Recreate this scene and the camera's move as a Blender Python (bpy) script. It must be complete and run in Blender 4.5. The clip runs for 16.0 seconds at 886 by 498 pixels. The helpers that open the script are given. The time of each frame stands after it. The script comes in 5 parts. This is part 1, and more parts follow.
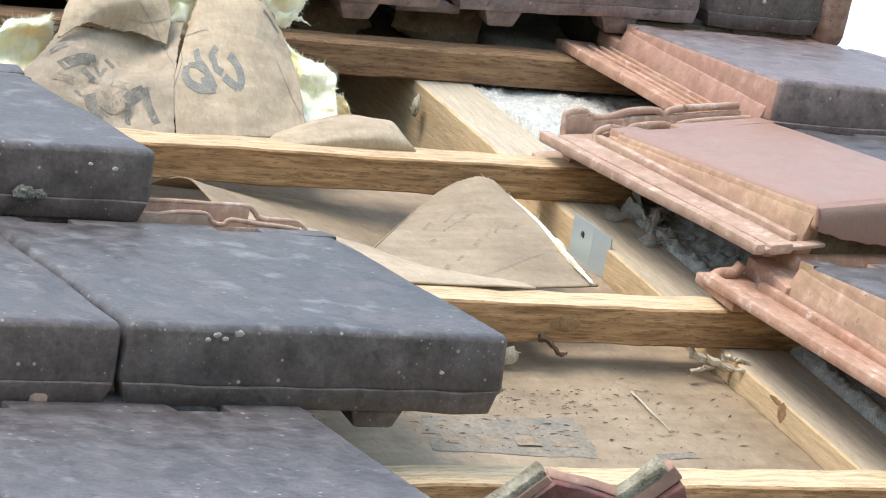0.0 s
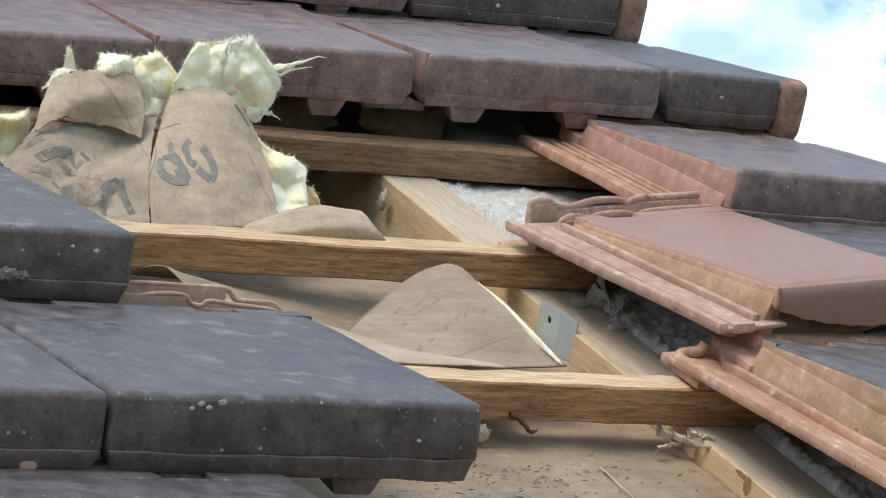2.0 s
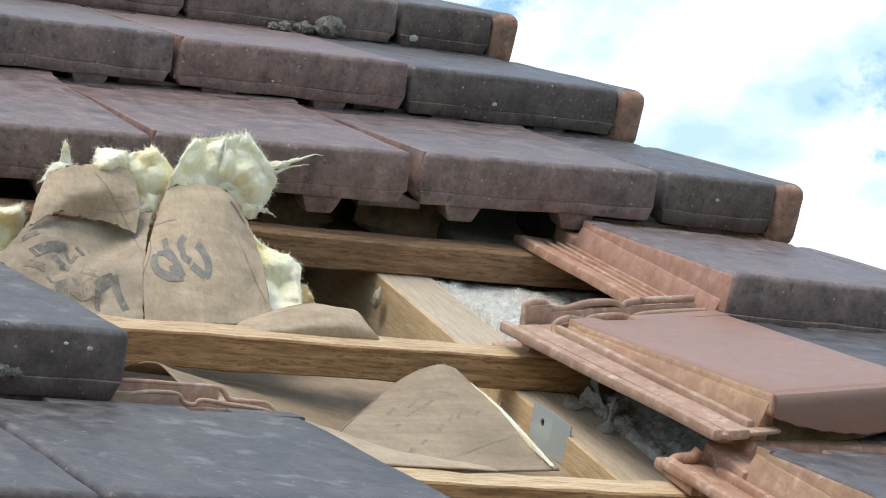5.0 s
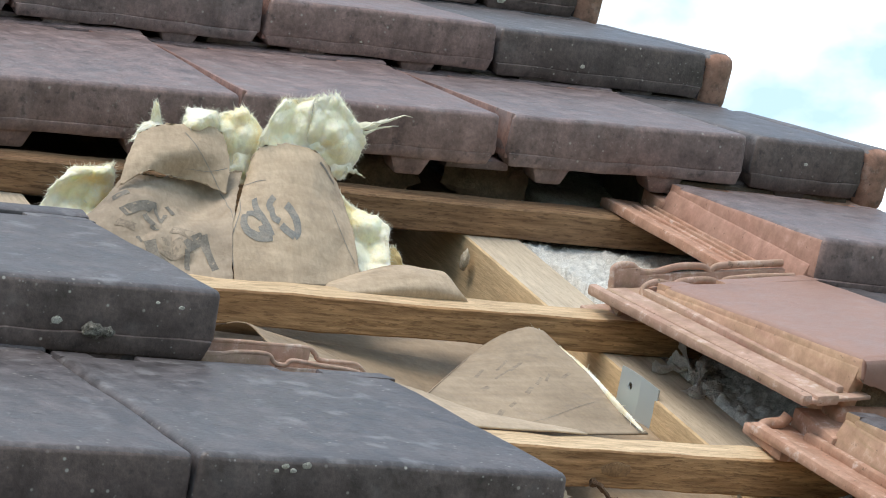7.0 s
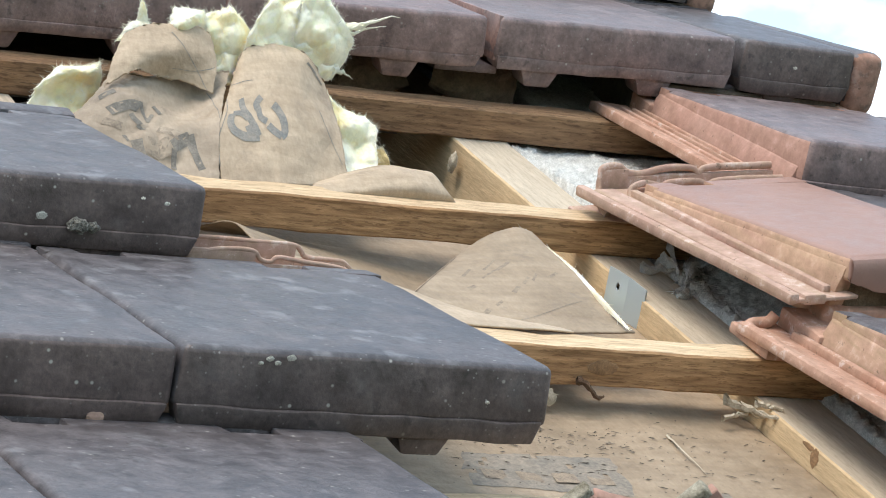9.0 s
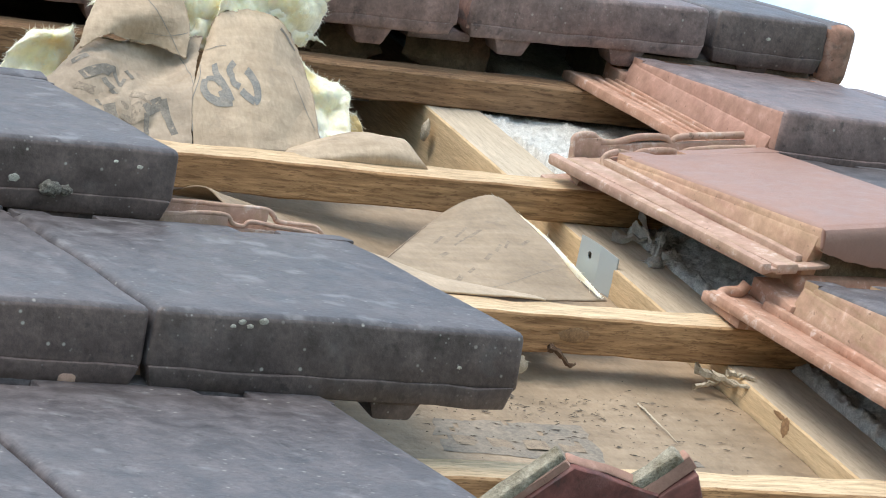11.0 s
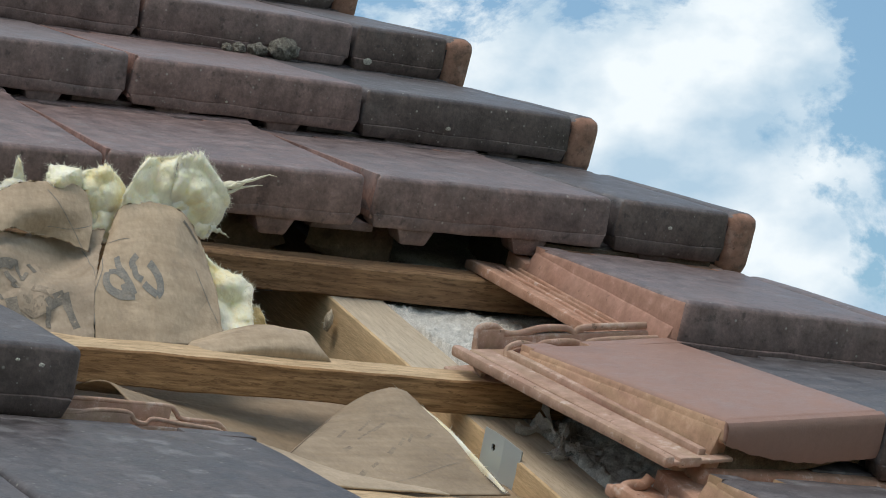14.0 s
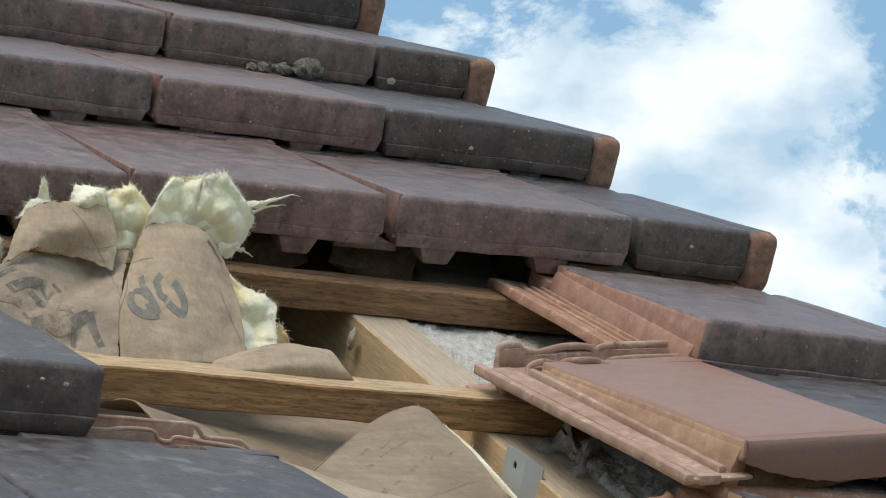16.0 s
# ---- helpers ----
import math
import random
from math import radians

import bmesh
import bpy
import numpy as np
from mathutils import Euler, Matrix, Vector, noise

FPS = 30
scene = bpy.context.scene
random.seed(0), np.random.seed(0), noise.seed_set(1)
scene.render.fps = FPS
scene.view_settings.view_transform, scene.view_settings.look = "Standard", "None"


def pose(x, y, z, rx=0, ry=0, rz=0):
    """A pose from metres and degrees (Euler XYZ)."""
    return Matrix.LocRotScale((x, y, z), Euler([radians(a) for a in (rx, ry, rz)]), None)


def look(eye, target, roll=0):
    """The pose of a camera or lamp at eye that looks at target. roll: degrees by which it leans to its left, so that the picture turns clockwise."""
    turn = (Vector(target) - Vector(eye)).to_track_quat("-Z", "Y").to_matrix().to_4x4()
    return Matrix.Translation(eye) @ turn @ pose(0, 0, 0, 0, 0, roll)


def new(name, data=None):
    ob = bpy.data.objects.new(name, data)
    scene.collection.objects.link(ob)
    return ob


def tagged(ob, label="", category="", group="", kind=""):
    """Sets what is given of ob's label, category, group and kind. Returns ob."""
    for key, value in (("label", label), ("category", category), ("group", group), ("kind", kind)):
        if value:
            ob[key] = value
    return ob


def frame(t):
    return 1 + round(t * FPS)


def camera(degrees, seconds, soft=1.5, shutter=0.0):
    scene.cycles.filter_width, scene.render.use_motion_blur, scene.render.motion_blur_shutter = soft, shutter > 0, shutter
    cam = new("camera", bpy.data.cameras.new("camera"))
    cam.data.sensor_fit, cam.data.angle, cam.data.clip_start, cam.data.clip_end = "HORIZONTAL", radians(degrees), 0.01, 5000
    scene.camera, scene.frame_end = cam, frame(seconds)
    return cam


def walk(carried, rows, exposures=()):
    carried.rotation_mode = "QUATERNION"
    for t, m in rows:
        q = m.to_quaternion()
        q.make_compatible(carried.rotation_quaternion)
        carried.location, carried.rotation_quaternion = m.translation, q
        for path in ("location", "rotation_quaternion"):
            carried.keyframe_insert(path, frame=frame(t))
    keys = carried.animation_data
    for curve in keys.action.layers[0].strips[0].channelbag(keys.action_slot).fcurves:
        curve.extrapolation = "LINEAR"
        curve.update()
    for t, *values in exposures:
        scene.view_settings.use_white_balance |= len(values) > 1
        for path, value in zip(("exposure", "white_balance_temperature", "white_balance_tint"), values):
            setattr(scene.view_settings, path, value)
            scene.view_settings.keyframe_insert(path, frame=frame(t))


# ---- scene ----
cam = camera(16.066, 16.0, soft=1.0)
walk(cam, [
    (0.0, pose(-1.4974, -1.9975, -0.1603, 96.848, 0.788, -27.056)),
    (0.5, pose(-1.5002, -2.0018, -0.1612, 97.362, 0.733, -27.255)),
    (1.0, pose(-1.5220, -2.0373, -0.1905, 98.477, 1.230, -27.792)),
    (1.5, pose(-1.5319, -2.0509, -0.1918, 99.310, 1.471, -27.979)),
    (2.0, pose(-1.5422, -2.0422, -0.2137, 99.280, 1.515, -27.873)),
    (2.5, pose(-1.5331, -2.0376, -0.2150, 99.450, 1.553, -27.805)),
    (3.0, pose(-1.5449, -2.0372, -0.2113, 100.139, 1.432, -27.605)),
    (3.5, pose(-1.5439, -2.0377, -0.2117, 100.553, 1.286, -27.951)),
    (3.7, pose(-1.5422, -2.0383, -0.2108, 100.761, 1.219, -28.227)),
    (5.8, pose(-1.5487, -2.0322, -0.1973, 100.904, 0.263, -27.929)),
    (6.0, pose(-1.5512, -2.0340, -0.1981, 100.665, 0.199, -27.739)),
    (6.5, pose(-1.5568, -2.0324, -0.1960, 100.423, 0.014, -27.355)),
    (7.0, pose(-1.5544, -2.0267, -0.1987, 100.170, -0.074, -26.962)),
    (7.5, pose(-1.5519, -2.0272, -0.2028, 99.873, -0.103, -27.009)),
    (8.0, pose(-1.5452, -2.0252, -0.2082, 99.324, -0.164, -27.102)),
    (8.5, pose(-1.5446, -2.0237, -0.2150, 98.972, -0.054, -27.072)),
    (10.8, pose(-1.5483, -2.0188, -0.2235, 98.290, -0.521, -27.441)),
    (11.0, pose(-1.5462, -2.0183, -0.2252, 98.290, -0.483, -27.706)),
    (11.5, pose(-1.5382, -2.0155, -0.2261, 98.205, -0.322, -28.573)),
    (12.0, pose(-1.5327, -2.0148, -0.2247, 98.224, -0.098, -29.253)),
    (12.5, pose(-1.5356, -2.0157, -0.2234, 98.341, 0.049, -29.385)),
    (13.0, pose(-1.5387, -2.0175, -0.2126, 99.456, 0.136, -29.551)),
    (13.5, pose(-1.5454, -2.0189, -0.1889, 101.028, 0.084, -29.708)),
    (14.0, pose(-1.5476, -2.0206, -0.2040, 101.401, -0.035, -29.421)),
    (14.5, pose(-1.5512, -2.0203, -0.2062, 101.541, -0.134, -28.958)),
    (15.0, pose(-1.5533, -2.0266, -0.2051, 101.748, -0.124, -28.854)),
    (15.5, pose(-1.5494, -2.0234, -0.2081, 101.508, -0.051, -28.980)),
    (16.0, pose(-1.5530, -2.0423, -0.2056, 101.699, -0.077, -28.908)),
], exposures=[(0.0, 1.1, 6520, 11), (0.5, 1.0, 6520, 11), (1.0, 0.56, 6520, 11), (1.5, 0.42, 6600, 11), (2.5, 0.62, 6600, 11), (3.5, 0.5, 6650, 11), (6.0, 0.55, 6650, 11), (7.0, 0.6, 6650, 11), (8.0, 0.76, 6650, 11), (8.5, 0.9, 6520, 11), (11.0, 0.92, 6520, 11), (11.5, 0.78, 6520, 11), (12.5, 0.6, 6650, 11), (13.0, 0.52, 6650, 11), (13.5, -0.06, 6850, 11), (14.5, 0.05, 6850, 11), (16.0, 0.1, 6850, 11)])

# ---- world, sun ----
PITCH = 29.5
world = bpy.data.worlds.new("sky")
scene.world = world
world.use_nodes = True
wn, wl = world.node_tree.nodes, world.node_tree.links
wn.clear()
w_out = wn.new("ShaderNodeOutputWorld")
w_bg = wn.new("ShaderNodeBackground")
w_bg.inputs["Strength"].default_value = 0.12
w_sky = wn.new("ShaderNodeTexSky")
w_sky.sky_type = 'NISHITA'
w_sky.sun_disc = False
w_sky.sun_elevation, w_sky.sun_rotation = radians(50), radians(20)
w_sky.air_density, w_sky.dust_density = 1.3, 0.6
w_geo = wn.new("ShaderNodeTexCoord")
w_map = wn.new("ShaderNodeMapping")
w_map.inputs["Location"].default_value = (0.35, 0.1, 0.0)
w_map.inputs["Scale"].default_value = (1.0, 1.0, 1.5)
w_noise = wn.new("ShaderNodeTexNoise")
w_noise.inputs["Scale"].default_value = 15
w_noise.inputs["Detail"].default_value = 10
w_noise.inputs["Roughness"].default_value = 0.62
w_noise.inputs["Distortion"].default_value = 0.25
# one large cumulus over the gable, scattered cloud elsewhere
w_dist = wn.new("ShaderNodeVectorMath")
w_dist.operation = 'DISTANCE'
w_dist.inputs[1].default_value = (0.5293, 0.8219, 0.2105)
wl.new(w_geo.outputs["Generated"], w_dist.inputs[0])
w_core = wn.new("ShaderNodeMapRange")
w_core.inputs["From Min"].default_value, w_core.inputs["From Max"].default_value = 0.0, 0.14
w_core.inputs["To Min"].default_value, w_core.inputs["To Max"].default_value = 0.25, -0.24
wl.new(w_dist.outputs["Value"], w_core.inputs["Value"])
w_far = wn.new("ShaderNodeTexNoise")
w_far.inputs["Scale"].default_value, w_far.inputs["Detail"].default_value = 3.2, 8
wl.new(w_geo.outputs["Generated"], w_far.inputs["Vector"])
w_outer = wn.new("ShaderNodeMapRange")
w_outer.inputs["From Min"].default_value, w_outer.inputs["From Max"].default_value = 0.14, 0.3
w_outer.inputs["To Min"].default_value, w_outer.inputs["To Max"].default_value = 0.0, 0.5
wl.new(w_dist.outputs["Value"], w_outer.inputs["Value"])
w_farmul = wn.new("ShaderNodeMath")
w_farmul.operation = 'MULTIPLY'
wl.new(w_far.outputs["Fac"], w_farmul.inputs[0])
wl.new(w_outer.outputs["Result"], w_farmul.inputs[1])
w_sum = wn.new("ShaderNodeMath")
wl.new(w_noise.outputs["Fac"], w_sum.inputs[0])
wl.new(w_core.outputs["Result"], w_sum.inputs[1])
w_sum2 = wn.new("ShaderNodeMath")
wl.new(w_sum.outputs[0], w_sum2.inputs[0])
wl.new(w_farmul.outputs[0], w_sum2.inputs[1])
w_ramp = wn.new("ShaderNodeValToRGB")
w_ramp.color_ramp.elements[0].position, w_ramp.color_ramp.elements[1].position = 0.455, 0.525
w_shade = wn.new("ShaderNodeTexNoise")
w_shade.inputs["Scale"].default_value = 22.0
w_shade.inputs["Detail"].default_value = 6
w_cramp = wn.new("ShaderNodeValToRGB")
w_cramp.color_ramp.elements[0].position, w_cramp.color_ramp.elements[1].position = 0.36, 0.62
w_cramp.color_ramp.elements[0].color = (3.7, 5.3, 6.8, 1)
w_cramp.color_ramp.elements[1].color = (7.4, 8.3, 9.0, 1)
w_mix = wn.new("ShaderNodeMix")
w_mix.data_type = 'RGBA'
wl.new(w_geo.outputs["Generated"], w_map.inputs["Vector"])
wl.new(w_map.outputs["Vector"], w_noise.inputs["Vector"])
wl.new(w_map.outputs["Vector"], w_shade.inputs["Vector"])
wl.new(w_sum2.outputs[0], w_ramp.inputs["Fac"])
wl.new(w_shade.outputs["Fac"], w_cramp.inputs["Fac"])
wl.new(w_ramp.outputs["Color"], w_mix.inputs["Factor"])
w_deep = wn.new("ShaderNodeMix")
w_deep.data_type, w_deep.blend_type = 'RGBA', 'MULTIPLY'
w_deep.inputs["Factor"].default_value = 1.0
w_deep.inputs["B"].default_value = (0.42, 0.58, 0.68, 1)
wl.new(w_sky.outputs["Color"], w_deep.inputs["A"])
wl.new(w_deep.outputs["Result"], w_mix.inputs["A"])
wl.new(w_cramp.outputs["Color"], w_mix.inputs["B"])
wl.new(w_mix.outputs["Result"], w_bg.inputs["Color"])
wl.new(w_bg.outputs["Background"], w_out.inputs["Surface"])

sun_data = bpy.data.lights.new("sun", 'SUN')
sun_data.energy, sun_data.angle, sun_data.color = 1.72, radians(30), (1.0, 0.925, 0.83)
sun = new("sun", sun_data)
sun.matrix_world = look((-4.2, -2.4, 8.2), (0, 0, 0))


# ---- materials ----
def material(name, rough=0.8, metal=0.0):
    m = bpy.data.materials.new(name)
    m.use_nodes = True
    b = m.node_tree.nodes["Principled BSDF"]
    b.inputs["Roughness"].default_value, b.inputs["Metallic"].default_value = rough, metal
    return m, m.node_tree.nodes, m.node_tree.links, b


def coords(n, l, scale=(1, 1, 1)):
    c, mp = n.new("ShaderNodeTexCoord"), n.new("ShaderNodeMapping")
    mp.inputs["Scale"].default_value = scale
    l.new(c.outputs["Object"], mp.inputs["Vector"])
    return mp.outputs["Vector"]


def shifted(n, l, vec):
    """The coordinates, moved by each object's own random number."""
    o, a = n.new("ShaderNodeObjectInfo"), n.new("ShaderNodeVectorMath")
    s = n.new("ShaderNodeMath")
    s.operation, s.inputs[1].default_value = 'MULTIPLY', 37.0
    l.new(o.outputs["Random"], s.inputs[0])
    l.new(vec, a.inputs[0])
    l.new(s.outputs[0], a.inputs[1])
    return a.outputs[0], o.outputs["Random"]


def noise_tex(n, l, vec, scale, detail=5, rough=0.6):
    t = n.new("ShaderNodeTexNoise")
    t.inputs["Scale"].default_value, t.inputs["Detail"].default_value, t.inputs["Roughness"].default_value = scale, detail, rough
    l.new(vec, t.inputs["Vector"])
    return t.outputs["Fac"]


def ramp(n, l, fac, stops):
    r = n.new("ShaderNodeValToRGB")
    e = r.color_ramp.elements
    while len(e) < len(stops):
        e.new(0.5)
    for el, (p, c) in zip(e, stops):
        el.position, el.color = p, (*c, 1) if len(c) == 3 else c
    l.new(fac, r.inputs["Fac"])
    return r.outputs["Color"]


def mix(n, l, fac, a, b, mode='MIX'):
    m = n.new("ShaderNodeMix")
    m.data_type, m.blend_type = 'RGBA', mode
    for sock, v in (("Factor", fac), ("A", a), ("B", b)):
        if isinstance(v, (float, int)):
            m.inputs[sock].default_value = v
        elif isinstance(v, tuple):
            m.inputs[sock].default_value = (*v, 1)
        else:
            l.new(v, m.inputs[sock])
    return m.outputs["Result"]


def bump(n, l, b, height, strength, distance):
    k = n.new("ShaderNodeBump")
    k.inputs["Strength"].default_value, k.inputs["Distance"].default_value = strength, distance
    l.new(height, k.inputs["Height"])
    l.new(k.outputs["Normal"], b.inputs["Normal"])


def mask(n, l, fac, lo, hi):
    return ramp(n, l, fac, [(lo, (0, 0, 0)), (hi, (1, 1, 1))])


def clay_glazed(name, cool, warm, lichen=0.5, harsh=1.0, streaks=0.24):
    """Weathered engobed clay: two body tones, cloudy stains, pale specks and grit."""
    m, n, l, b = material(name, 0.5)
    vec, rnd = shifted(n, l, coords(n, l))
    big = noise_tex(n, l, vec, 9, 4)
    mid = noise_tex(n, l, vec, 38, 6, 0.7)
    fine = noise_tex(n, l, vec, 210, 3, 0.65)
    tone = mix(n, l, rnd, cool, warm)
    tone = mix(n, l, mask(n, l, big, 0.35, 0.7), tone, mix(n, l, 0.55, tone, warm))
    dark = mix(n, l, mask(n, l, mid, 0.3, 0.75), (1 - 0.52 * harsh, 1 - 0.54 * harsh, 1 - 0.54 * harsh), (1 + 0.42 * harsh, 1 + 0.37 * harsh, 1 + 0.34 * harsh))
    tone = mix(n, l, 1.0, tone, dark, 'MULTIPLY')
    grit = mix(n, l, mask(n, l, fine, 0.34, 0.68), (1 - 0.18 * harsh,) * 3, (1 + 0.16 * harsh,) * 3)
    tone = mix(n, l, 1.0, tone, grit, 'MULTIPLY')
    # run-off stains down the nosing
    run = noise_tex(n, l, coords_shift(n, l, vec, (55, 30, 12)), 1.0, 4, 0.6)
    tone = mix(n, l, mask(n, l, run, 0.40, 0.62), mix(n, l, 1.0, tone, (1 - 0.20 * harsh,) * 3, 'MULTIPLY'), tone)
    # pale worn blotches and a few dark ones
    blot = noise_tex(n, l, vec, 31, 3, 0.5)
    tone = mix(n, l, mix(n, l, mask(n, l, blot, 0.60, 0.70), (0, 0, 0), (streaks,) * 3), tone, (0.30, 0.295, 0.30))
    soot = noise_tex(n, l, vec, 88, 3, 0.6)
    tone = mix(n, l, mix(n, l, mask(n, l, soot, 0.60, 0.70), (0, 0, 0), (0.55 * harsh,) * 3), tone, (0.035, 0.032, 0.03))
    spots = n.new("ShaderNodeTexVoronoi")
    spots.inputs["Scale"].default_value = 78
    l.new(vec, spots.inputs["Vector"])
    sp = ramp(n, l, spots.outputs["Distance"], [(0.07, (1, 1, 1)), (0.14, (0, 0, 0))])
    patchy = mask(n, l, noise_tex(n, l, vec, 17, 3), 0.44, 0.54)
    sp = mix(n, l, 1.0, sp, patchy, 'MULTIPLY')
    sp = mix(n, l, lichen, (0, 0, 0), sp)
    tone = mix(n, l, sp, tone, (0.46, 0.44, 0.39))
    dust = n.new("ShaderNodeTexVoronoi")
    dust.inputs["Scale"].default_value = 170
    l.new(vec, dust.inputs["Vector"])
    ds = mix(n, l, 1.0, ramp(n, l, dust.outputs["Distance"], [(0.09, (1, 1, 1)), (0.17, (0, 0, 0))]), mask(n, l, noise_tex(n, l, vec, 26, 4), 0.48, 0.60), 'MULTIPLY')
    tone = mix(n, l, mix(n, l, min(1.0, lichen * 0.9), (0, 0, 0), ds), tone, (0.33, 0.32, 0.30))
    l.new(tone, b.inputs["Base Color"])
    l.new(ramp(n, l, mid, [(0.3, (0.36,) * 3), (0.7, (0.6,) * 3)]), b.inputs["Roughness"])
    bump(n, l, b, mix(n, l, 0.45, fine, mid), 0.35, 0.0025)
    return m


def coords_shift(n, l, vec, scale):
    mp = n.new("ShaderNodeMapping")
    mp.inputs["Scale"].default_value = scale
    l.new(vec, mp.inputs["Vector"])
    return mp.outputs["Vector"]


def clay_raw(name, base, pale, dirt, dirty=0.5, bloom=0.75):
    """Bare fired clay with lime bloom, dirt and chips."""
    m, n, l, b = material(name, 0.85)
    vec, rnd = shifted(n, l, coords(n, l))
    big = noise_tex(n, l, vec, 12, 4)
    mid = noise_tex(n, l, vec, 60, 6, 0.7)
    fine = noise_tex(n, l, vec, 500, 3, 0.7)
    tone = mix(n, l, mask(n, l, big, 0.35, 0.65), base, pale)
    along = noise_tex(n, l, coords_shift(n, l, vec, (90, 8, 90)), 1.0, 5, 0.65)
    tone = mix(n, l, mix(n, l, mask(n, l, along, 0.45, 0.7), (0, 0, 0), (dirty,) * 3), tone, dirt)
    tone = mix(n, l, 1.0, tone, mix(n, l, mask(n, l, mid, 0.32, 0.68), (0.75, 0.73, 0.70), (1.16, 1.16, 1.16)), 'MULTIPLY')
    tone = mix(n, l, mix(n, l, mask(n, l, mid, 0.58, 0.68), (0, 0, 0), (bloom,) * 3), tone, (0.62, 0.52, 0.46))
    tone = mix(n, l, mix(n, l, mask(n, l, noise_tex(n, l, vec, 95, 4, 0.7), 0.64, 0.70), (0, 0, 0), (0.7,) * 3), tone, (0.12, 0.085, 0.055))
    l.new(tone, b.inputs["Base Color"])
    bump(n, l, b, mix(n, l, 0.5, fine, mid), 0.3, 0.002)
    return m


def sawn_wood(name, light, dark, scale=1.0, along=0, flecks=1.0):
    """Rough-sawn softwood, grain along one axis."""
    m, n, l, b = material(name, 0.82)
    vec, rnd = shifted(n, l, coords(n, l))
    s = [34 * scale, 34 * scale, 34 * scale]
    s[along] = 1.6
    g1 = noise_tex(n, l, coords_shift(n, l, vec, tuple(s)), 1.0, 6, 0.62)
    s2 = [240 * scale, 240 * scale, 240 * scale]
    s2[along] = 22
    g2 = noise_tex(n, l, coords_shift(n, l, vec, tuple(s2)), 1.0, 4, 0.6)
    stain = noise_tex(n, l, vec, 7, 4, 0.6)
    tone = mix(n, l, mask(n, l, g1, 0.22, 0.76), dark, light)
    tone = mix(n, l, 1.0, tone, mix(n, l, mask(n, l, g2, 0.3, 0.7), (1 - 0.5 * flecks, 1 - 0.55 * flecks, 1 - 0.6 * flecks), (1 + 0.25 * flecks,) * 3), 'MULTIPLY')
    tone = mix(n, l, mix(n, l, mask(n, l, stain, 0.5, 0.75), (0, 0, 0), (0.5 * flecks,) * 3), tone, (dark[0] * 0.6, dark[1] * 0.6, dark[2] * 0.6))
    s3 = [420, 420, 420]
    s3[along] = 70
    g3 = noise_tex(n, l, coords_shift(n, l, vec, tuple(s3)), 1.0, 3, 0.7)
    tone = mix(n, l, mix(n, l, mask(n, l, g3, 0.54, 0.62), (0, 0, 0), (0.62 * flecks,) * 3), tone, (dark[0] * 0.45, dark[1] * 0.42, dark[2] * 0.4))
    l.new(tone, b.inputs["Base Color"])
    bump(n, l, b, mix(n, l, 0.5, g2, g3), 0.6, 0.002)
    return m


def kraft(name, base, dark, scuffs=0.55):
    """Brown paper: mottled, faintly fibrous, scuffed and wrinkled."""
    m, n, l, b = material(name, 0.7)
    vec = coords(n, l)
    big = noise_tex(n, l, vec, 7, 5, 0.6)
    mid = noise_tex(n, l, vec, 45, 5, 0.65)
    fib = noise_tex(n, l, coords_shift(n, l, vec, (300, 120, 120)), 1.0, 4, 0.6)
    scuff = noise_tex(n, l, vec, 19, 7, 0.75)
    tone = mix(n, l, mask(n, l, big, 0.32, 0.68), dark, base)
    tone = mix(n, l, 1.0, tone, mix(n, l, mask(n, l, mid, 0.3, 0.7), (0.86, 0.85, 0.83), (1.10, 1.10, 1.09)), 'MULTIPLY')
    tone = mix(n, l, 1.0, tone, mix(n, l, mask(n, l, fib, 0.3, 0.7), (0.90, 0.89, 0.88), (1.08, 1.08, 1.08)), 'MULTIPLY')
    stripes = noise_tex(n, l, coords_shift(n, l, vec, (9, 75, 60)), 1.0, 4, 0.6)
    tone = mix(n, l, 1.0, tone, mix(n, l, mask(n, l, stripes, 0.32, 0.68), (0.87, 0.85, 0.82), (1.06, 1.06, 1.06)), 'MULTIPLY')
    tone = mix(n, l, mix(n, l, mask(n, l, scuff, 0.57, 0.70), (0, 0, 0), (scuffs,) * 3), tone, (0.19, 0.15, 0.115))
    l.new(tone, b.inputs["Base Color"])
    crack = n.new("ShaderNodeTexVoronoi")
    crack.feature = 'DISTANCE_TO_EDGE'
    crack.inputs["Scale"].default_value = 13
    l.new(vec, crack.inputs["Vector"])
    fold = ramp(n, l, crack.outputs["Distance"], [(0.0, (0, 0, 0)), (0.25, (1, 1, 1))])
    bump(n, l, b, mix(n, l, 0.35, mid, fold), 0.5, 0.007)
    return m


def rough_stuff(name, a, c, scale, rough=0.95, strength=0.8, distance=0.004, grain=(0.7, 1.2), span=(0.32, 0.68)):
    m, n, l, b = material(name, rough)
    vec = coords(n, l)
    f1 = noise_tex(n, l, vec, scale, 6, 0.7)
    f2 = noise_tex(n, l, vec, scale * 7, 4, 0.7)
    tone = mix(n, l, mask(n, l, f1, *span), a, c)
    tone = mix(n, l, 1.0, tone, mix(n, l, mask(n, l, f2, 0.3, 0.7), (grain[0],) * 3, (grain[1],) * 3), 'MULTIPLY')
    l.new(tone, b.inputs["Base Color"])
    bump(n, l, b, mix(n, l, 0.5, f1, f2), strength, distance)
    return m


